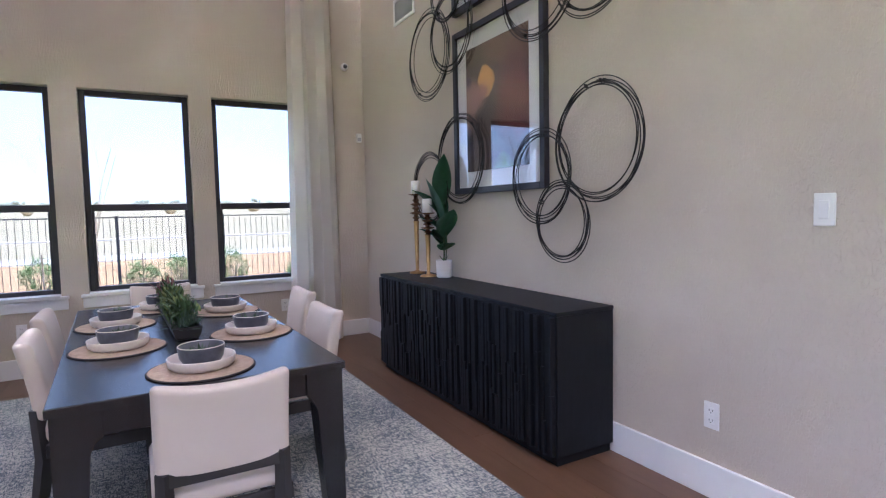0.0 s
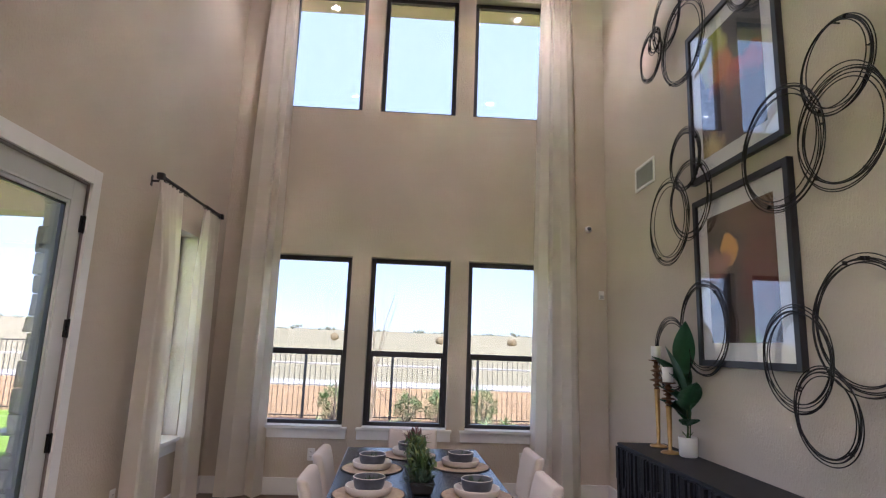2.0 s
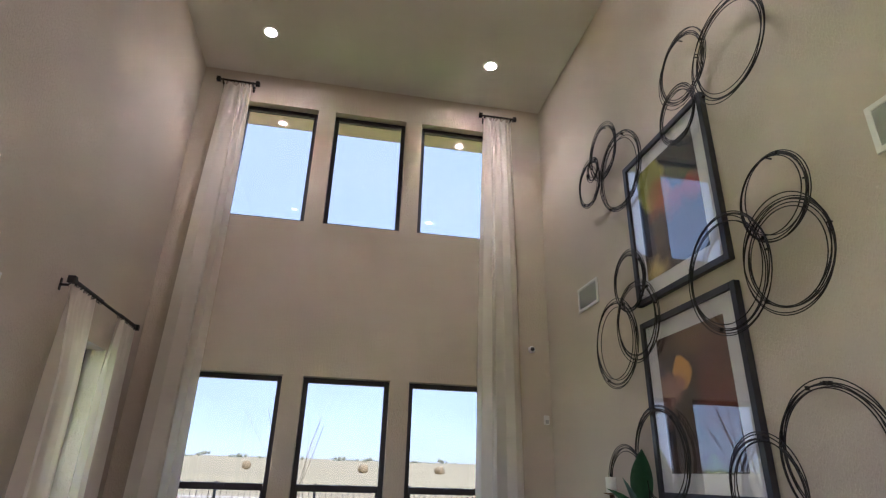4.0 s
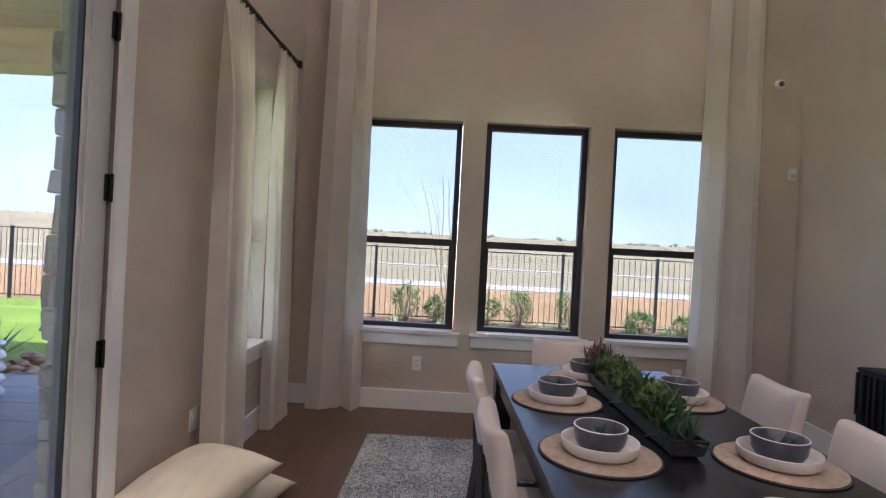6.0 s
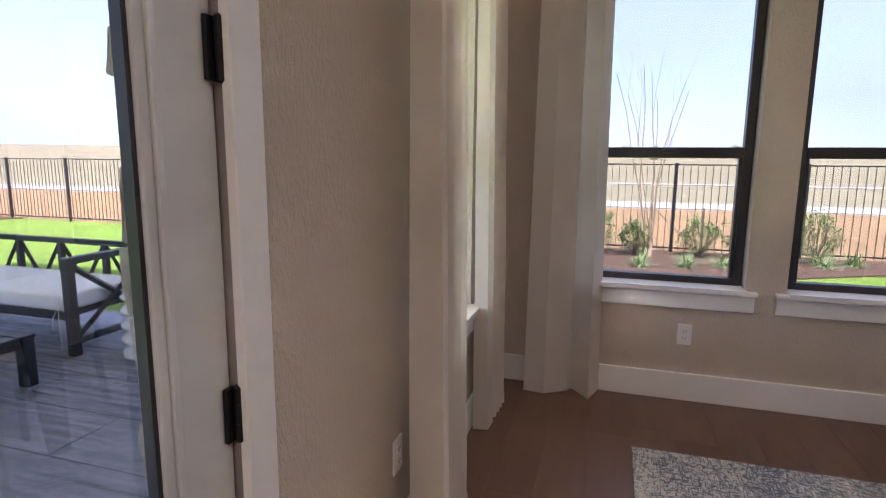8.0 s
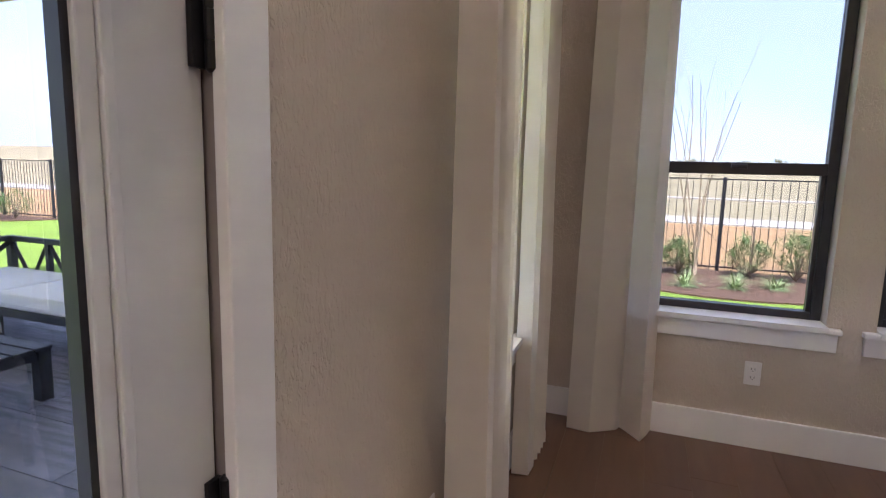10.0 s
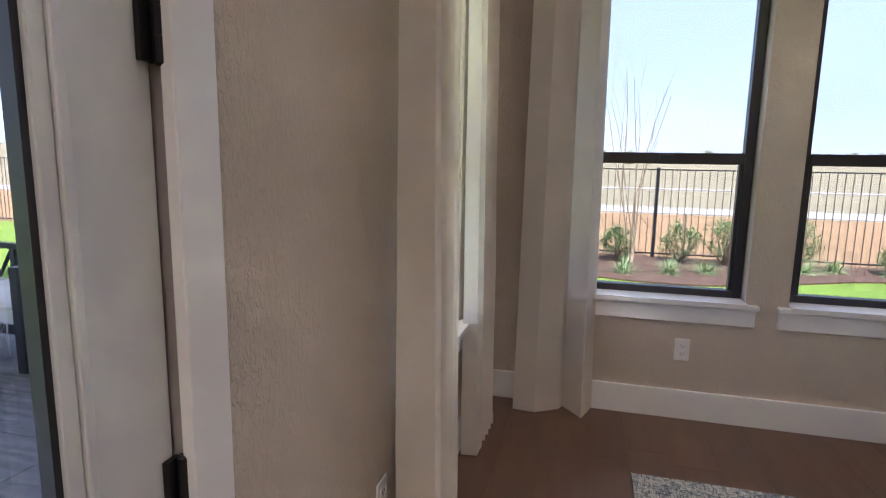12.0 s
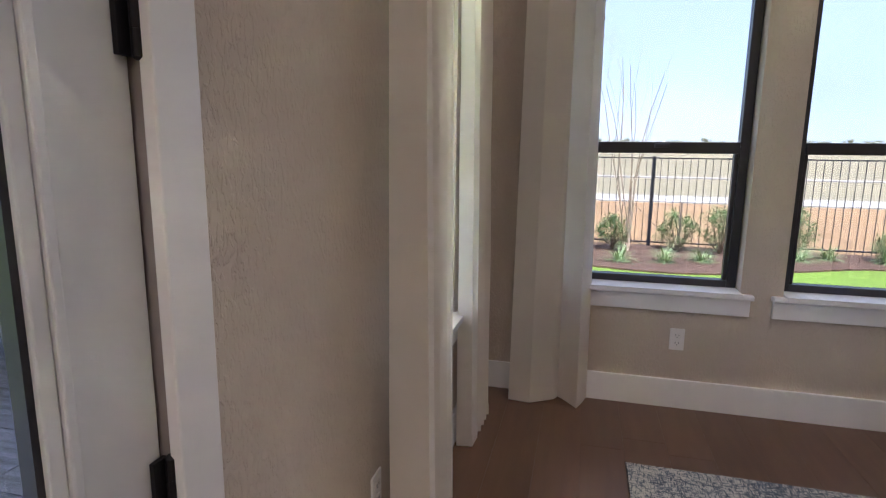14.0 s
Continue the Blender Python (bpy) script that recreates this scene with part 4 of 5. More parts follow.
vent(6.155, 3.01, 0.40, 0.225)
vent(3.15, 2.87, 0.40, 0.225)
dm = thing("security_camera", 1.908, YW, 2.72, "small white dome security camera on the wall", "camera")
part("mount", lathe_bm([(0.036, 0.0), (0.036, 0.02), (0.03, 0.035)], 24, pose(0, 0, 0, 90)), M_PLATE, dm, smooth=True)
part("lens", lathe_bm([(0.022, 0.03), (0.02, 0.044), (0.0, 0.05)], 20, pose(0, 0, 0, 90)), M_SLOT, dm, "black lens", smooth=True)
se = thing("motion_sensor", 2.035, YW, 2.02, "small white alarm sensor on the wall corner", "sensor")
part("case", box_bm(-0.027, 0.027, -0.035, -0.001, -0.045, 0.045, 0.008), M_PLATE, se)
part("window", box_bm(-0.018, 0.018, -0.0375, -0.034, -0.035, 0.0, 0.002), M_GREY, se)

# recessed ceiling lights; rows at y 1.3 and -1.3 are unseen, added as fill
M_GLOW = bpy.data.materials.new("lamp_glow")
M_GLOW.use_nodes = True
gb = M_GLOW.node_tree.nodes["Principled BSDF"]
gb.inputs["Emission Color"].default_value, gb.inputs["Emission Strength"].default_value = (1.0, 0.86, 0.68, 1), 14.0
for y in (6.47, 3.9, 1.3, -1.3):
    for x in (-1.08, 1.295):
        lt = thing("recessed_light", x, y, ZC, "lit recessed round ceiling light with white trim", "ceiling light", 0, "recessed lights")
        part("trim_ring", lathe_bm([(0.052, -0.001), (0.054, -0.006), (0.078, -0.004), (0.081, -0.0005)], 32), M_TRIM, lt, smooth=True)
        part("diffuser", lathe_bm([(0.0, -0.0035), (0.052, -0.0035)], 32), M_GLOW, lt, "glowing diffuser")
        lp = new("downlight", bpy.data.lights.new("downlight", "SPOT"))
        # the unseen rear row is seven times stronger and wider, to brighten the room
        lp.data.energy, lp.data.color, lp.data.spot_size, lp.data.spot_blend, lp.data.shadow_soft_size = LAMP * (1 if y > 0 else 7), (1.0, 0.87, 0.72), radians(105 if y > 0 else 130), 0.85, 0.03
        lp.matrix_world = put_at(x, y, ZC - 0.02)

# floor planks along the length of the room
PW = 0.19
rnd = random.Random(2)
meshes = {}
x = XL
col = 0
while x < XR - 0.01:
    w = min(PW, XR - x)
    y = YB - rnd.uniform(0, 1.5)
    while y < YW:
        ln = rnd.choice((1.2, 1.6, 2.0))
        a, b = max(y, YB), min(y + ln, YW)
        if b - a > 0.05:
            key = (round(w, 3), round(b - a, 3))
            if key not in meshes:
                bm = box_bm(0.0003, w - 0.0003, 0.0003, b - a - 0.0003, -0.0038, 0.0, 0.0006, 1)
                o = part("plank", bm, M_FLOOR, floor)
                meshes[key] = o.data
            else:
                o = new("plank", meshes[key])
                o.parent = floor
            o.matrix_basis = put_at(x, a, 0)
        y += ln
    x += w

# ---- outdoors ----
GZ = -0.15
M_DIRT = mat("red_dirt", (0.36, 0.212, 0.085), 0.95, var=0.15, scale=0.4, bump=0.5, bscale=20, dist=0.02)
M_WALK = mat("concrete_path", (0.50, 0.45, 0.37), 0.9, var=0.08, scale=0.7, bump=0.3, bscale=40)
M_MULCH = mat("bark_mulch", (0.155, 0.085, 0.048), 0.95, var=0.5, scale=18, bump=1.0, bscale=45, dist=0.03)
M_SLATE = mat("slate_look_tile", (0.21, 0.205, 0.25), 0.5, var=0.95, scale=3.0, stretch=(0.5, 9, 1), bump=0.15, bscale=50, island=0.08)
M_GROUT = mat("pale_grout", (0.36, 0.36, 0.38), 0.9, bump=0.1)
M_STONE = mat("limestone_block", (0.50, 0.43, 0.35), 0.9, var=0.15, scale=7, bump=0.9, bscale=18, dist=0.02, island=0.15)
M_STUCCO = mat("tan_soffit", (0.86, 0.64, 0.54), 0.85, var=0.05, bump=0.2)
M_STRAP = mat("dark_teak", (0.022, 0.024, 0.028), 0.5, var=0.2, bump=0.1)
M_SEATPAD = mat("off_white_canvas", (0.84, 0.82, 0.80), 0.9, var=0.03, bump=0.2, bscale=300)
M_GLAZE = mat("white_ceramic", (0.78, 0.77, 0.76), 0.22, var=0.03, bump=0)
M_BARK = mat("pale_bark", (0.42, 0.31, 0.20), 0.85, var=0.25, scale=20, stretch=(1, 1, 0.3), bump=0.3)
M_TWIG = mat("grey_twig", (0.20, 0.15, 0.11), 0.85, var=0.2, bump=0.1)
M_BUSH = mat("shrub_leaf", (0.16, 0.25, 0.075), 0.55, var=0.4, scale=6, bump=0)
M_TUFT = mat("grass_blade", (0.34, 0.45, 0.18), 0.6, var=0.4, scale=6, bump=0)
M_ROCK = mat("river_rock", (0.42, 0.27, 0.19), 0.75, var=0.35, scale=4, bump=0.3, bscale=30, island=0.15)
M_FAR = mat("far_scrub", (0.30, 0.31, 0.22), 0.95, var=0.2, scale=0.3, bump=0)
M_HAY = mat("hay_bale", (0.34, 0.25, 0.13), 0.95, var=0.25, scale=3, bump=0.5)
M_ROOF = mat("grey_roof", (0.24, 0.22, 0.21), 0.8, var=0.1, scale=1, bump=0)
M_HOUSE = mat("pale_siding", (0.42, 0.39, 0.35), 0.8, var=0.05, scale=1, bump=0)
M_TAG = mat("yellow_tag", (0.75, 0.55, 0.03), 0.6, bump=0)

# one sheet of land, rising slowly to the horizon
ys = [-1200, -300, -60, -20, 0, 10, 14, 20, 28, 34, 45, 60, 85, 120, 170, 240, 340, 480, 680, 950, 1400]
xs = [-1400, -900, -600, -400, -260, -160, -100, -60, -36, -20, -10, 0, 10, 20, 36, 60, 100, 160, 260, 400, 600, 900, 1400]
bm = bmesh.new()
rows = []
for y in ys:
    row = []
    for x in xs:
        d = max(0.0, math.hypot(x * 0.6, y) - 34) if y > 0 else 0
        z = GZ - 0.006 + 0.0255 * d * min(1, d / 60) * (1 + 0.25 * noise.noise((x / 240, y / 240, 0)))
        if y > 600:
            z = min(z, 24)
        row.append(bm.verts.new((x, y, z)))
    rows.append(row)
for a, b in zip(rows, rows[1:]):
    for k in range(len(xs) - 1):
        bm.faces.new((a[k], a[k + 1], b[k + 1], b[k]))
tagged(part("ground", bm, M_FIELD, smooth=True), "dry straw-coloured field rising to the horizon", "ground", kind="structure")


def slab(name, pts, z0, z1, material, label, cat):
    bm = bmesh.new()
    vs = [bm.verts.new((x, y, z1)) for x, y in pts]
    f = bm.faces.new(vs)
    r = bmesh.ops.extrude_face_region(bm, geom=[f])
    for v in r["geom"]:
        if isinstance(v, bmesh.types.BMVert):
            v.co.z = z0
    bmesh.ops.recalc_face_normals(bm, faces=bm.faces)
    return tagged(part(name, bm, material), label, cat, kind="structure")


slab("dirt_strip", [(-60, 13.6), (60, 13.6), (60, 22.6), (-60, 22.6)], GZ - 0.05, GZ + 0.004, M_DIRT, "reddish bare dirt beyond the fence", "ground")
path = slab("pavement", [(-60, 22.9), (60, 22.9), (60, 25.6), (-60, 25.6)], GZ - 0.05, GZ + 0.03, M_WALK, "pale concrete path beyond the fence", "pavement")
slab("road", [(-120, 44), (120, 40), (120, 42), (-120, 46)], GZ - 0.2, GZ + 0.10, M_WALK, "far pale track across the field", "road")
slab("lawn", [(-30, -20), (20, -20), (20, 13.6), (-30, 13.6)], GZ - 0.05, GZ + 0.008, M_GRASS, "bright green mown lawn", "lawn")
bed = [(-3.6 + 0.3 * k, 11.42 + 0.6 * (1 - math.cos(0.9 * min(2.6, max(-2.2, -3.3 + 0.3 * k))))) for k in range(56)]
slab("mulch_bed", bed + [(13, 13.58), (-4.6, 13.58)], GZ - 0.02, GZ + 0.03, M_MULCH, "brown bark mulch planting bed", "planting bed")
slab("mulch_bed_far", [(-30, 12.7), (-20, 12.4), (-15.2, 12.6), (-14.6, 13.58), (-30, 13.58)], GZ - 0.02, GZ + 0.03, M_MULCH, "brown bark mulch planting bed", "planting bed")
# bark chips
rnd = random.Random(31)
bm = bmesh.new()
for k in range(2600):
    x, y = rnd.uniform(-2.6, 6.0), rnd.uniform(11.85, 13.4)
    s = rnd.uniform(0.012, 0.035)
    add_blade(bm, (x, y, GZ + 0.032), (rnd.uniform(-1, 1), rnd.uniform(-1, 1), 0.35), s * 2.4, s, 0.4, seg=1)
tagged(part("bark_chips", bm, M_MULCH), "loose brown bark chips", "mulch", kind="stuff")
# fence
FY, FT = 13.52, 1.28
rnd = random.Random(7)
fence = thing("fence", 0, 0, 0, "black metal picket fence round the yard", "fence")
PX = [-0.29 + 1.82 * k for k in range(-14, 8)]
pmesh = part("post", box_bm(-0.026, 0.026, -0.026, 0.026, GZ - 0.1, FT + 0.02, 0.003), M_BLACK, fence)
pmesh.matrix_basis = put_at(PX[0], FY, 0)
for x in PX[1:]:
    o = new("post", pmesh.data)
    o.parent = fence
    o.matrix_basis = put_at(x, FY, 0)
pk = None
for a, b in zip(PX, PX[1:]):
    for z in (GZ + 0.09, FT - 0.012):
        part("rail", box_bm(a + 0.026, b - 0.026, FY - 0.012, FY + 0.012, z - 0.010, z + 0.010), M_BLACK, fence)
    for k in range(1, 17):
        x = a + (b - a) * k / 17
        if pk is None:
            pk = part("picket", box_bm(-0.0045, 0.0045, -0.0045, 0.0045, GZ + 0.04, FT), M_BLACK, fence)
            o = pk
        else:
            o = new("picket", pk.data)
            o.parent = fence
        o.matrix_basis = put_at(x, FY, 0)
part("warning_tag", box_bm(-11.16, -11.09, FY - 0.034, FY - 0.03, 1.05, 1.15), M_TAG, fence, "small yellow tag")


# shrubs and grass tufts
def shrub(x, y, r, h, seed, label, dense=1.0):
    r, h = r * 1.12, h * 1.1
    s = thing("shrub", x, y, GZ + 0.03, label, "shrub", 0, "shrubs along the fence")
    rnd = random.Random(seed)
    bm, bl = bmesh.new(), bmesh.new()
    for k in range(int(20 * dense)):
        an, el = rnd.uniform(0, 6.28), rnd.uniform(0.55, 1.5)
        ln = h * rnd.uniform(0.6, 1.0)
        d = Vector((math.cos(an) * math.cos(el) * r / h * 1.6, math.sin(an) * math.cos(el) * r / h * 1.6, math.sin(el)))
        pts = [d * ln * t + Vector((rnd.gauss(0, .015), rnd.gauss(0, .015), 0)) * t for t in (0, 0.35, 0.7, 1)]
        add_tube(bm, pts, [0.007, 0.005, 0.004, 0.002], 4)
    # leaves sit in tufts spread over a rounded, uneven crown
    for k in range(int(58 * dense)):
        an, cz = rnd.uniform(0, 6.28), rnd.uniform(-0.75, 1)
        q = rnd.uniform(0.5, 1.0) ** 0.6 * rnd.uniform(0.85, 1.12)
        sz = math.sqrt(1 - cz * cz)
        c = Vector((math.cos(an) * sz * r * q, math.sin(an) * sz * r * q, h * (0.53 + 0.5 * cz * q)))
        out = Vector((c.x, c.y, (c.z - h * 0.35) * 1.2)).normalized()
        for g in range(40):
            p = c + Vector((rnd.gauss(0, r * 0.12), rnd.gauss(0, r * 0.12), rnd.gauss(0, h * 0.065)))
            if p.z < 0.02:
                continue
            add_blade(bl, p, tuple(out * 0.7 + Vector((rnd.uniform(-1, 1), rnd.uniform(-1, 1), rnd.uniform(-0.4, 0.9)))), rnd.uniform(0.025, 0.042), rnd.uniform(0.013, 0.021), 0.3, seg=2)
    part("branches", bm, M_TWIG, s)
    part("foliage", bl, M_BUSH, s)


for k, (x, y, r, h) in enumerate(((-1.45, 13.1, 0.26, 0.62), (-0.86, 13.0, 0.22, 0.45), (0.06, 13.15, 0.27, 0.5), (0.66, 13.05, 0.25, 0.6), (1.62, 13.1, 0.25, 0.66), (2.9, 13.0, 0.24, 0.38), (3.75, 13.0, 0.22, 0.34), (4.6, 13.0, 0.24, 0.4), (5.6, 13.0, 0.24, 0.45), (-15.6, 13.1, 0.4, 0.6), (-16.6, 13.1, 0.45, 0.55))):
    shrub(x, y, r, h, 40 + k, "small leafy green shrub in bark mulch")
for k, (x, y) in enumerate(((-1.6, 12.2), (-0.82, 11.98), (-0.22, 12.1), (0.28, 12.32), (1.05, 12.5), (1.62, 12.75), (2.05, 12.98), (2.75, 12.9), (3.4, 12.95), (4.1, 12.95))):
    t = thing("grass_tuft", x, y, GZ + 0.03, "low tuft of variegated grass in mulch", "grass tuft", 0, "grass tufts in the bed")
    bl = bmesh.new()
    rnd = random.Random(80 + k)
    for q in range(110):
        an, el = rnd.uniform(0, 6.28), rnd.uniform(0.35, 1.4)
        add_blade(bl, (rnd.gauss(0, .03), rnd.gauss(0, .03), 0), (math.cos(an) * math.cos(el), math.sin(an) * math.cos(el), math.sin(el)), rnd.uniform(0.18, 0.34), 0.012, 1.3, seg=4)
    part("blades", bl, M_TUFT, t)


def bare_tree(name, x, y, h, spread, seed, label, stems, mat_, rad0):
    t = thing(name, x, y, GZ + 0.03, label, "tree")
    rnd = random.Random(seed)
    bm, tw = bmesh.new(), bmesh.new()

    def grow(bm_, p, d, ln, rad, depth):
        pts, rr = [p], [rad]
        n = 5
        for i in range(n):
            d = (d + Vector((rnd.gauss(0, .07), rnd.gauss(0, .07), 0.03))).normalized()
            p = p + d * ln / n
            pts.append(p)
            rr.append(rad * (1 - 0.62 * (i + 1) / n))
            if depth > 0 and i >= 1 and rnd.random() < 0.62:
                side = Vector((rnd.uniform(-1, 1), rnd.uniform(-1, 1), rnd.uniform(0.4, 1.0))).normalized()
                grow(tw, p, (d * 0.8 + side * 0.6).normalized(), ln * rnd.uniform(0.35, 0.6), rr[-1] * 0.55, depth - 1)
        add_tube(bm_, pts, rr, 5)

    for k in range(stems):
        an = 6.28 * k / stems + rnd.uniform(-.3, .3)
        d = Vector((math.cos(an) * spread, math.sin(an) * spread, 1)).normalized()
        grow(bm, Vector((0.03 * math.cos(an), 0.03 * math.sin(an), 0)), d, h * rnd.uniform(0.8, 1.0), rad0, 2)
    part("trunk", bm, mat_, t, smooth=True)
    part("twigs", tw, mat_, t, smooth=True)
    return t


tree = bare_tree("sapling", -0.66, 12.95, 2.9, 0.10, 3, "bare multi-stemmed young tree in the mulch bed", 7, M_BARK, 0.011)
bm = bmesh.new()
for dx, dy in ((0.75, 0.1), (-0.7, -0.1), (0.1, 0.5)):
    add_tube(bm, [(0, 0, 0.78), (dx, dy, 0.03)], 0.004, 4)
part("guy_rope", bm, M_TWIG, tree)
for dx, dy, hh in ((0.75, 0.1, 0.75), (-0.7, -0.1, 0.8)):
    part("stake", box_bm(dx - 0.012, dx + 0.012, dy - 0.012, dy + 0.012, -0.05, hh, 0.002), M_TWIG, tree)
bare_tree("yard_tree", -5.0, 13.0, 3.6, 0.28, 12, "bare branching young tree near the fence", 3, M_TWIG, 0.035)

# distance: hay bales, scrub, a farm shed
rnd = random.Random(17)
for k, (x, y) in enumerate(((-16, 120), (6, 116), (22, 122), (-40, 150), (52, 140), (80, 150), (-70, 140))):
    d = math.hypot(x * 0.6, y) - 34
    b = part("hay_bale", lathe_bm([(0.0, -0.8), (0.75, -0.8), (0.8, -0.72), (0.8, 0.72), (0.75, 0.8), (0.0, 0.8)], 20, pose(0, 0, 0, 90, 0, 0)), M_HAY, smooth=True)
    b.matrix_basis = put_at(x, y, GZ + 0.0255 * d + 0.7, 20 * k)
    tagged(b, "round straw hay bale far out in the field", "hay bale", "hay bales")
bm = bmesh.new()
for k in range(260):
    x = rnd.uniform(-900, 700)
    y = rnd.uniform(480, 600)
    z = 12.5 + rnd.uniform(-1.0, 1.5)
    r = rnd.uniform(1, 3)
    for q in range(7):
        o = Vector((rnd.gauss(0, r), rnd.gauss(0, r * .4), rnd.uniform(0, r * 0.8)))
        bmesh.ops.create_icosphere(bm, subdivisions=1, radius=r * rnd.uniform(0.4, 0.8), matrix=Matrix.Translation(Vector((x, y, z)) + o))
tagged(part("far_treeline", bm, M_FAR), "distant low scrub and trees on the horizon", "trees", kind="stuff")
for x, y, w in ((-190, 200, 6),):
    hs = thing("farm_building", x, y, GZ + 0.0255 * (math.hypot(x * 0.6, y) - 34) - 0.5, "low pale farm building far across the field", "building", 40)
    part("walls", box_bm(-w / 2, w / 2, -4, 4, 0, 2.6), M_HOUSE, hs)
    bm = bmesh.new()
    vs = [bm.verts.new(p) for p in ((-w / 2 - .5, -4.6, 2.6), (w / 2 + .5, -4.6, 2.6), (w / 2 + .5, 4.6, 2.6), (-w / 2 - .5, 4.6, 2.6), (-w / 2 - .5, 0, 4.2), (w / 2 + .5, 0, 4.2))]
    for f in ((0, 1, 5, 4), (2, 3, 4, 5), (0, 4, 3), (1, 2, 5), (0, 3, 2, 1)):
        bm.faces.new([vs[i] for i in f])
    part("roof", bm, M_ROOF, hs)

# eaves over the tall windows
tagged(part("eaves", box_bm(XL - 0.7, XR + 0.7, YW + 0.2, YW + 0.62, UZ1 + 0.10, UZ1 + 0.2, 0.004), M_STUCCO), "tan painted eaves soffit outside", "eaves", kind="structure")

# covered patio on the west side
PZ = -0.06
patio = tagged(part("patio_floor", box_bm(-8.4, XL - 0.2, 2.6, 7.75, GZ - 0.1, PZ - 0.006), M_GROUT), "dark slate-look tile patio", "patio", kind="structure")
bm = box_bm(-8.6, XL - 0.2, 2.6, 7.9, 3.045, 3.14)
for k in range(37):
    add_box(bm, -8.59, XL - 0.201, 2.61 + 0.14 * k, 2.742 + 0.14 * k, 3.02, 3.046)
tagged(part("patio_ceiling", bm, M_STUCCO), "tan painted board patio ceiling", "ceiling", kind="structure")
for x, y in ((-3.33, 6.44), (-6.3, 6.44), (-3.33, 4.2), (-6.3, 4.2)):
    lt = thing("recessed_light", x, y, 3.02, "lit recessed round light in the patio ceiling", "ceiling light", 0, "patio lights")
    part("trim_ring", lathe_bm([(0.062, -0.001), (0.064, -0.006), (0.085, -0.004), (0.088, -0.0005)], 32), M_TRIM, lt, smooth=True)
    part("diffuser", lathe_bm([(0.0, -0.0035), (0.062, -0.0035)], 32), M_GLOW, lt, "glowing diffuser")
tagged(part("patio_beam", box_bm(-8.5, XL - 0.32, 7.45, 7.8, 2.70, 3.019, 0.004), M_STUCCO), "tan stucco beam over the patio edge", "beam", kind="structure")
tagged(part("patio_beam_west", box_bm(-8.5, -8.15, 2.6, 7.449, 2.70, 3.019, 0.004), M_STUCCO), "tan stucco beam over the patio edge", "beam", kind="structure")


def stone_stack(parent, x0, x1, y0, y1, z0, z1, seed, rough_y=0.03):
    """Courses of rough limestone blocks, of uneven size and face."""
    rnd = random.Random(seed)
    z = z0
    while z < z1 - 0.02:
        h = min(rnd.uniform(0.07, 0.17), z1 - z)
        j = rnd.uniform(0, rough_y)
        bm = bmesh.new()
        vs = add_box(bm, x0 - rnd.uniform(0, 0.02), x1, y0 - j, y1, z + 0.0015, z + h - 0.0015, 0.009, 2)
        bmesh.ops.subdivide_edges(bm, edges=bm.edges[:], cuts=1)
        for v in bm.verts:
            q = noise.noise_vector((v.co.x * 9 + seed, v.co.y * 9, v.co.z * 9))
            v.co += Vector((q.x * 0.012, q.y * 0.02, 0))
        part("stone", bm, M_STONE, parent)
        z += h


st = thing("stone_cladding", 0, 0, 0, "rough tan limestone cladding beside the patio door", "stone cladding")
stone_stack(st, XL - 0.26, XL - 0.203, 4.875, 5.35, PZ, 3.0, 3, 0.035)
stone_stack(st, XL - 0.26, XL - 0.203, 5.355, 5.70, PZ, 0.55, 5, 0.0)
stone_stack(st, XL - 0.26, XL - 0.203, 6.58, 7.4, PZ, 3.0, 6, 0.0)
stone_stack(st, XL - 0.26, XL - 0.203, 3.3, 3.86, PZ, 3.0, 7, 0.0)
co = thing("patio_column", -8.1, 7.5, PZ, "square tan limestone patio column", "column")
stone_stack(co, -0.28, 0.28, -0.24, 0.26, 0.0, 2.755, 9, 0.03)

# patio furniture
sofa = thing("patio_sofa", -5.69, 7.14, PZ, "dark wooden patio sofa with X sides and white cushions", "sofa")
W2, D2 = 0.96, 0.36
for sx in (-1, 1):
    for sy in (-1, 1):
        part("post", box_bm(sx * W2 - 0.03, sx * W2 + 0.03, sy * D2 - 0.03, sy * D2 + 0.03, 0, 0.64, 0.003), M_STRAP, sofa)
    part("arm_rail", box_bm(sx * W2 - 0.035, sx * W2 + 0.035, -D2 - 0.03, D2 + 0.03, 0.64, 0.685, 0.004), M_STRAP, sofa)
    part("side_rail", box_bm(sx * W2 - 0.02, sx * W2 + 0.02, -D2 + 0.03, D2 - 0.03, 0.08, 0.12, 0.003), M_STRAP, sofa)
    for s in (-1, 1):
        bm = bmesh.new()
        add_tube(bm, [(sx * W2 + s * 0.004, -s * (D2 - 0.02), 0.12), (sx * W2 + s * 0.004, s * (D2 - 0.02), 0.63)], 0.022, 4)
        part("cross_brace", bm, M_STRAP, sofa)
part("back_rail", box_bm(-W2 + 0.03, W2 - 0.03, D2 - 0.025, D2 + 0.025, 0.64, 0.685, 0.004), M_STRAP, sofa)
for y in (-D2, D2):
    part("seat_rail", box_bm(-W2 + 0.03, W2 - 0.03, y - 0.02, y + 0.02, 0.25, 0.31, 0.003), M_STRAP, sofa)
part("seat_deck", box_bm(-W2 + 0.03, W2 - 0.03, -D2 + 0.02, D2 - 0.02, 0.27, 0.305), M_STRAP, sofa)
nb = 4
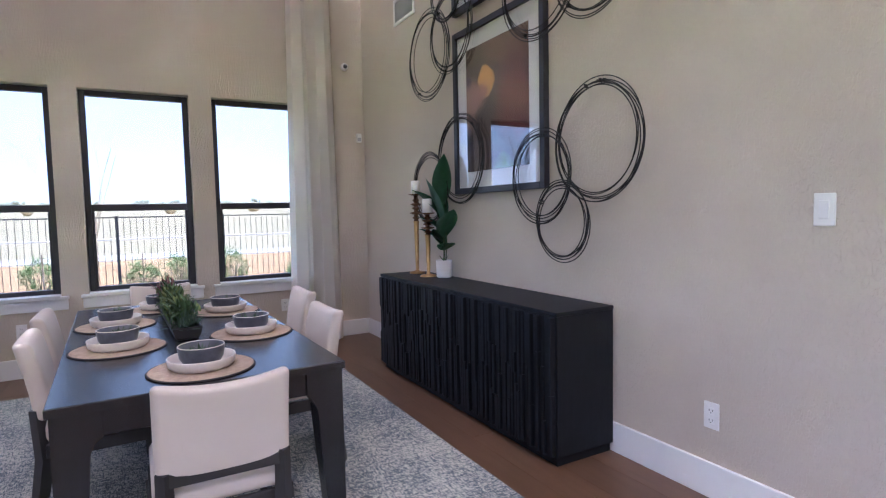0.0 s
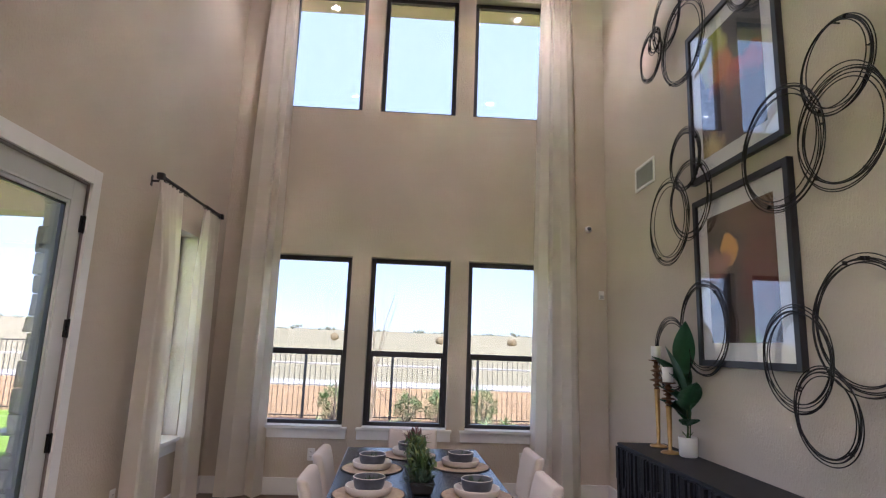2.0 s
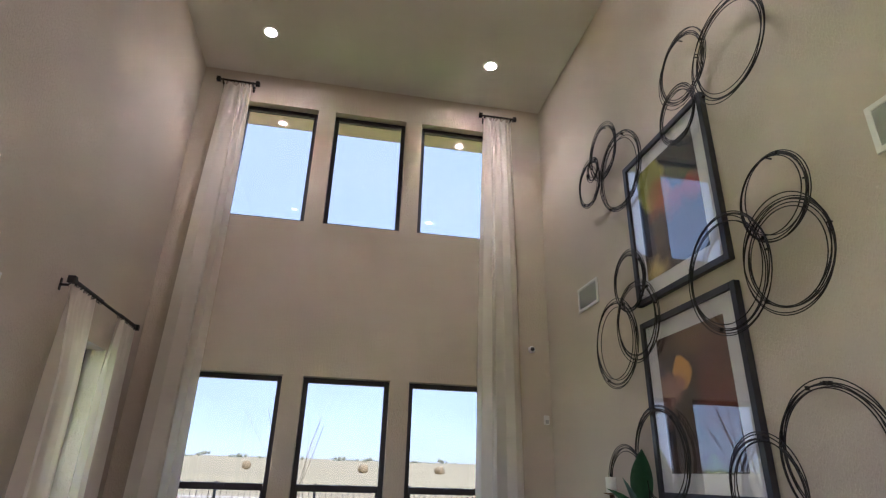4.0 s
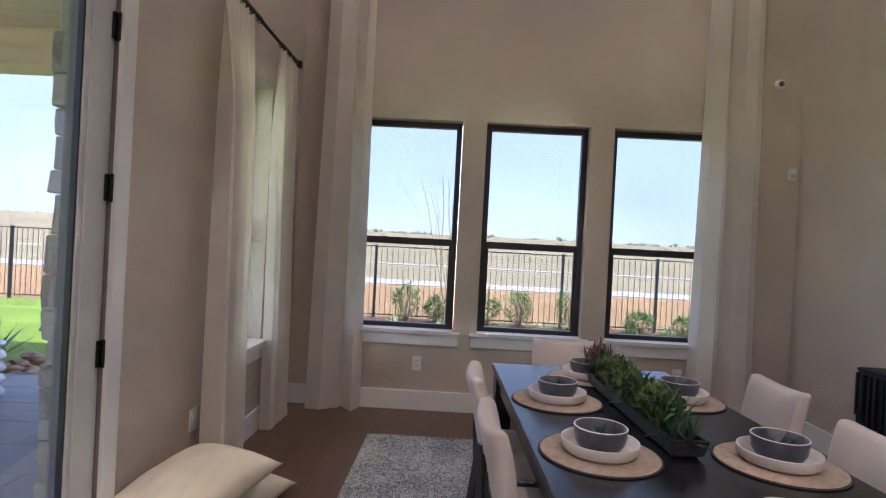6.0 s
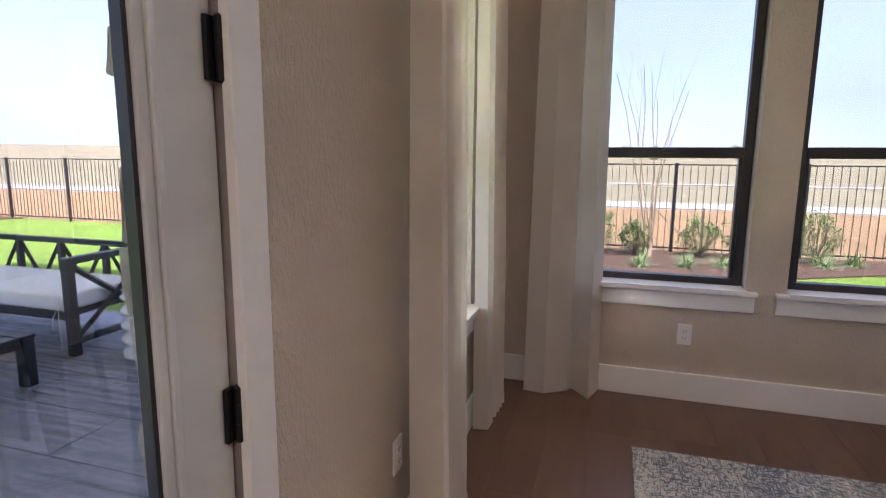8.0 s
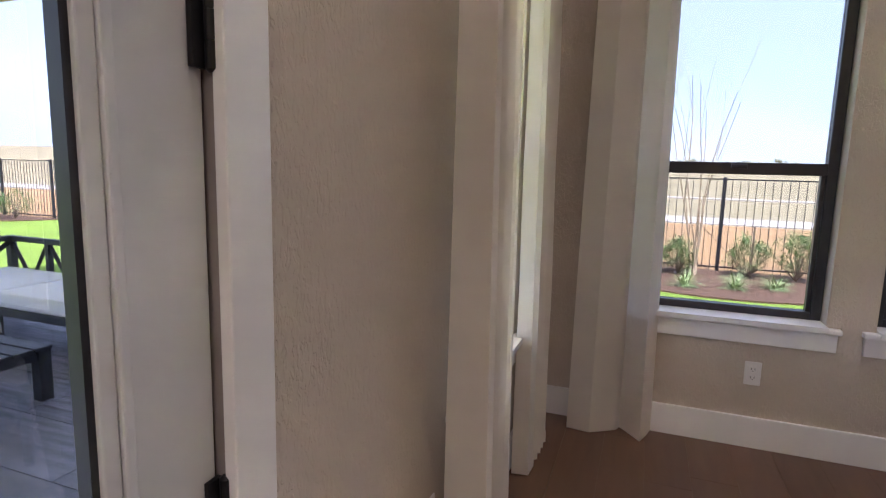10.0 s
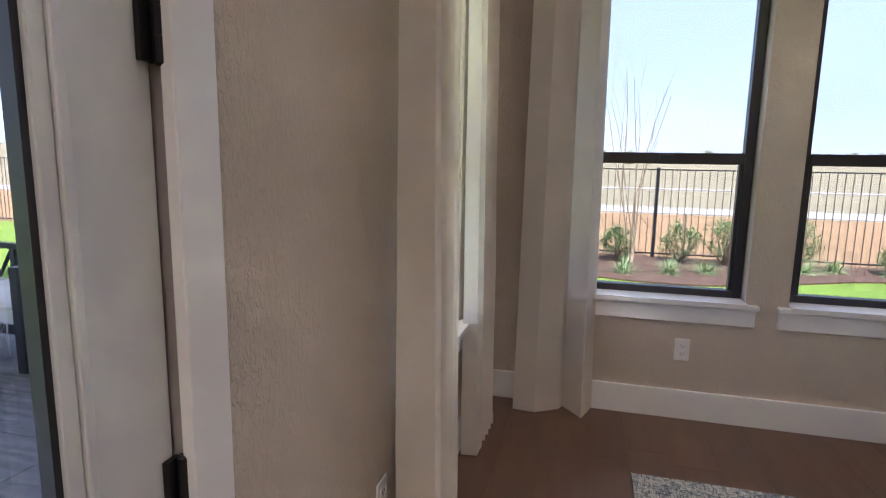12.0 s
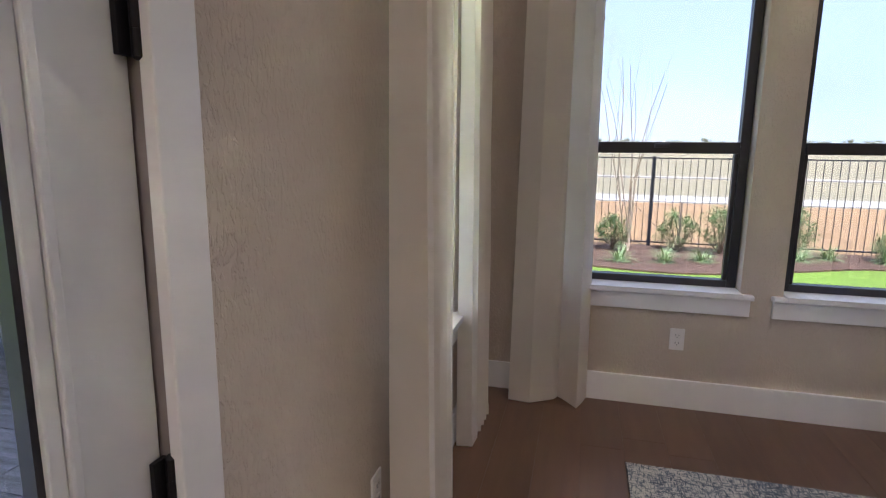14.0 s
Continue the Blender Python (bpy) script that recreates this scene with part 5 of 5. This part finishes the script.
for k in range(nb):
    a, b = -W2 + k * 2 * W2 / nb, -W2 + (k + 1) * 2 * W2 / nb
    if k:
        part("back_post", box_bm(a - 0.022, a + 0.022, D2 - 0.022, D2 + 0.022, 0.3, 0.64, 0.003), M_STRAP, sofa)
    c = (a + b) / 2
    for q in ((a + 0.03, c - 0.02), (b - 0.03, c + 0.02)):
        bm = bmesh.new()
        add_tube(bm, [(q[0], D2, 0.62), (q[1], D2, 0.33)], 0.02, 4)
        part("back_brace", bm, M_STRAP, sofa)
part("middle_leg", box_bm(-0.03, 0.03, -D2 - 0.02, -D2 + 0.02, 0, 0.25, 0.003), M_STRAP, sofa)
for s in (-1, 1):
    cu = part("seat_cushion", box_bm(min(0, s * (W2 - 0.035)) + 0.004, max(0, s * (W2 - 0.035)) - 0.004, -D2 - 0.02, D2 - 0.04, 0.306, 0.42, 0.03, 3), M_SEATPAD, sofa, "white canvas cushion", smooth=True)
    for x in (s * 0.06, s * (W2 - 0.1)):
        bm = bmesh.new()
        add_tube(bm, [(x, -D2 - 0.022, 0.33), (x - 0.03, -D2 - 0.04, 0.26), (x - 0.05, -D2 - 0.03, 0.16)], 0.005, 4)
        add_tube(bm, [(x + .01, -D2 - 0.022, 0.33), (x + 0.03, -D2 - 0.045, 0.25), (x + 0.02, -D2 - 0.03, 0.13)], 0.005, 4)
        part("tie", bm, M_SEATPAD, cu)

ct = thing("coffee_table", -5.15, 5.91, PZ, "dark wooden slatted patio coffee table", "table")
for sx in (-1, 1):
    for sy in (-1, 1):
        part("leg", box_bm(sx * 0.62 - 0.035, sx * 0.62 + 0.035, sy * 0.40 - 0.035, sy * 0.40 + 0.035, 0, 0.30, 0.003), M_STRAP, ct)
    part("end_rail", box_bm(sx * 0.62 - 0.02, sx * 0.62 + 0.02, -0.365, 0.365, 0.24, 0.30, 0.003), M_STRAP, ct)
    part("side_rail", box_bm(-0.585, 0.585, sx * 0.40 - 0.02, sx * 0.40 + 0.02, 0.24, 0.30, 0.003), M_STRAP, ct)
for k in range(8):
    y = -0.43 + k * 0.109
    part("slat", box_bm(-0.68, 0.68, y, y + 0.097, 0.301, 0.322, 0.004), M_STRAP, ct)

stool = thing("side_table", -4.27, 7.0, PZ, "white ceramic side table with stacked rounded rings", "side table")
prof = [(0.0, 0.0), (0.205, 0.0)]
for k in range(4):
    z = 0.02 + k * 0.115
    prof += [(0.21, z), (0.212, z + 0.025), (0.19, z + 0.06), (0.152, z + 0.088), (0.152, z + 0.096), (0.18, z + 0.110)]
prof += [(0.205, 0.49), (0.206, 0.505), (0.198, 0.515), (0.0, 0.515)]
part("body", lathe_bm([(0.9 * r, 0.84 * z) for r, z in prof[:-6] + [(0.185, 0.478), (0.205, 0.492), (0.206, 0.505), (0.198, 0.515), (0.0, 0.515)]], 36), M_GLAZE, stool, smooth=True)
tr = thing("wire_stand", -4.27, 7.0, PZ + 0.433, "small dark wire stand with a flat dish on a table", "stand")
bm = bmesh.new()
for k in range(5):
    a = 1.256 * k
    add_tube(bm, [(0.03 * math.cos(a), 0.03 * math.sin(a), 0.05), (0.07 * math.cos(a), 0.07 * math.sin(a), 0.05), (0.10 * math.cos(a), 0.10 * math.sin(a), 0.002)], 0.004, 5)
part("wire_legs", bm, M_IRON, tr)
part("dish", lathe_bm([(0.0, 0.052), (0.13, 0.054), (0.15, 0.062), (0.148, 0.064), (0.0, 0.058)], 28), M_GLAZE, tr, smooth=True)

# gas grill at the wall, with one wheel showing
grill = thing("gas_grill", -2.88, 6.93, PZ, "pale steel gas grill on wheels beside the stone wall", "grill")
part("cabinet", box_bm(-0.44, 0.44, -0.20, 0.22, 0.09, 0.52, 0.012, 2), M_GREY, grill)
for x in (-0.22, 0.22):
    part("cabinet_door", box_bm(x - 0.21, x + 0.21, -0.214, -0.2005, 0.11, 0.50, 0.005), M_PLATE, grill)
    part("door_pull", box_bm(x - 0.06, x + 0.06, -0.236, -0.2145, 0.46, 0.475, 0.004), M_IRON, grill)
part("control_panel", box_bm(-0.44, 0.44, -0.23, -0.18, 0.525, 0.62, 0.008), M_PLATE, grill)
for k in range(4):
    part("knob", lathe_bm([(0.022, 0.0), (0.02, 0.022), (0.0, 0.024)], 16, pose(-0.3 + 0.2 * k, -0.231, 0.572, 90)), M_IRON, grill, smooth=True)
bm = lathe_bm([(0.0, -0.38), (0.19, -0.38), (0.215, -0.36), (0.215, 0.36), (0.19, 0.38), (0.0, 0.38)], 28, pose(0, 0.02, 0.66, 0, 90, 0))
part("hood", bm, M_IRON, grill, smooth=True)
for sx in (-1, 1):
    part("side_shelf", box_bm(sx * 0.575 - 0.125, sx * 0.575 + 0.125, -0.2, 0.2, 0.60, 0.63, 0.008), M_GREY, grill)
    for y in (-0.17, 0.17):
        if sx < 0:
            wh = part("wheel", lathe_bm([(0.0, -0.012), (0.06, -0.014), (0.082, -0.012), (0.082, 0.012), (0.06, 0.014), (0.0, 0.012)], 28, pose(-0.475, y, 0.099, 0, 90, 0)), M_PLATE, grill, smooth=True)
            part("tyre", lathe_bm([(0.083, -0.014), (0.096, -0.016), (0.099, -0.008), (0.099, 0.008), (0.096, 0.016), (0.083, 0.014)], 28, pose(-0.475, y, 0.099, 0, 90, 0), False), M_STRAP, wh, smooth=True)
            part("hub_cap", lathe_bm([(0.014, 0.0), (0.012, 0.008), (0.0, 0.009)], 14, pose(-0.487, y, 0.099, 0, -90, 0)), M_IRON, wh, smooth=True)
        else:
            part("leg", box_bm(0.40, 0.436, y - 0.018, y + 0.018, 0, 0.092, 0.003), M_IRON, grill)

# agave beyond the patio
ag = thing("agave", -5.25, 8.25, GZ, "spiky blue-green agave plant beyond the patio", "agave")
M_AGAVE = mat("agave_leaf", (0.16, 0.22, 0.19), 0.55, var=0.2, bump=0)
rnd = random.Random(55)
for k in range(22):
    bm = bmesh.new()
    an, el = k * 2.4, 0.3 + 1.1 * k / 22
    add_blade(bm, (0, 0, 0.02), (math.cos(an) * math.cos(el), math.sin(an) * math.cos(el), math.sin(el)), rnd.uniform(0.4, 0.55), 0.07, 0.15, seg=5)
    part("leaf", bm, M_AGAVE, ag)

# river rock between patio and lawn
rocks = tagged(new("river_rock_bed"), "tan and reddish river rock beside the patio", "rocks")
rocks["kind"] = "structure"
rnd = random.Random(66)
rmesh = []
for k in range(8):
    bm = bmesh.new()
    bmesh.ops.create_icosphere(bm, subdivisions=2, radius=0.06)
    for v in bm.verts:
        v.co *= 1 + 0.5 * noise.noise(v.co * 14 + Vector((k * 5, 0, 0)))
        v.co.z *= 0.6
    o = part("rock", bm, M_ROCK, rocks, smooth=True)
    rmesh.append(o.data)
    o.matrix_basis = put_at(-3.4 + 0.15 * k, 7.95, GZ + 0.03)
for k in range(290):
    o = new("rock", rmesh[k % 8])
    o.parent = rocks
    s = rnd.uniform(0.6, 1.3)
    o.matrix_basis = put_at(rnd.uniform(-5.2, -2.25), rnd.uniform(7.83, 8.75), GZ + 0.03 + rnd.uniform(0, 0.03), rnd.uniform(0, 360)) @ Matrix.Scale(s, 4)

# patio tiles, laid in a running pattern
rnd = random.Random(77)
tw, th = 1.2, 0.4
tmesh = None
row = 0
y = 7.75
while y > 3.0:
    x = XL - 0.2 - (0.4 * row) % tw
    while x > -8.3:
        a, b = max(-8.39, x - tw), x
        if tmesh is None or abs((b - a) - tw) > 1e-3:
            o = part("tile", box_bm(a - b + 0.003, -0.003, -th + 0.003, -0.003, -0.006, 0.0, 0.001, 1), M_SLATE, patio)
            if abs((b - a) - tw) < 1e-3:
                tmesh = o.data
        else:
            o = new("tile", tmesh)
            o.parent = patio
        o.matrix_basis = put_at(b, y, PZ)
        x -= tw
    if (0.4 * row) % tw > 0.01:
        o = part("tile", box_bm(-(0.4 * row) % tw * 0 + 0.003, (0.4 * row) % tw - 0.003, -th + 0.003, -0.003, -0.006, 0.0, 0.001, 1), M_SLATE, patio)
        o.matrix_basis = put_at(XL - 0.2 - (0.4 * row) % tw, y, PZ)
    y -= th
    row += 1
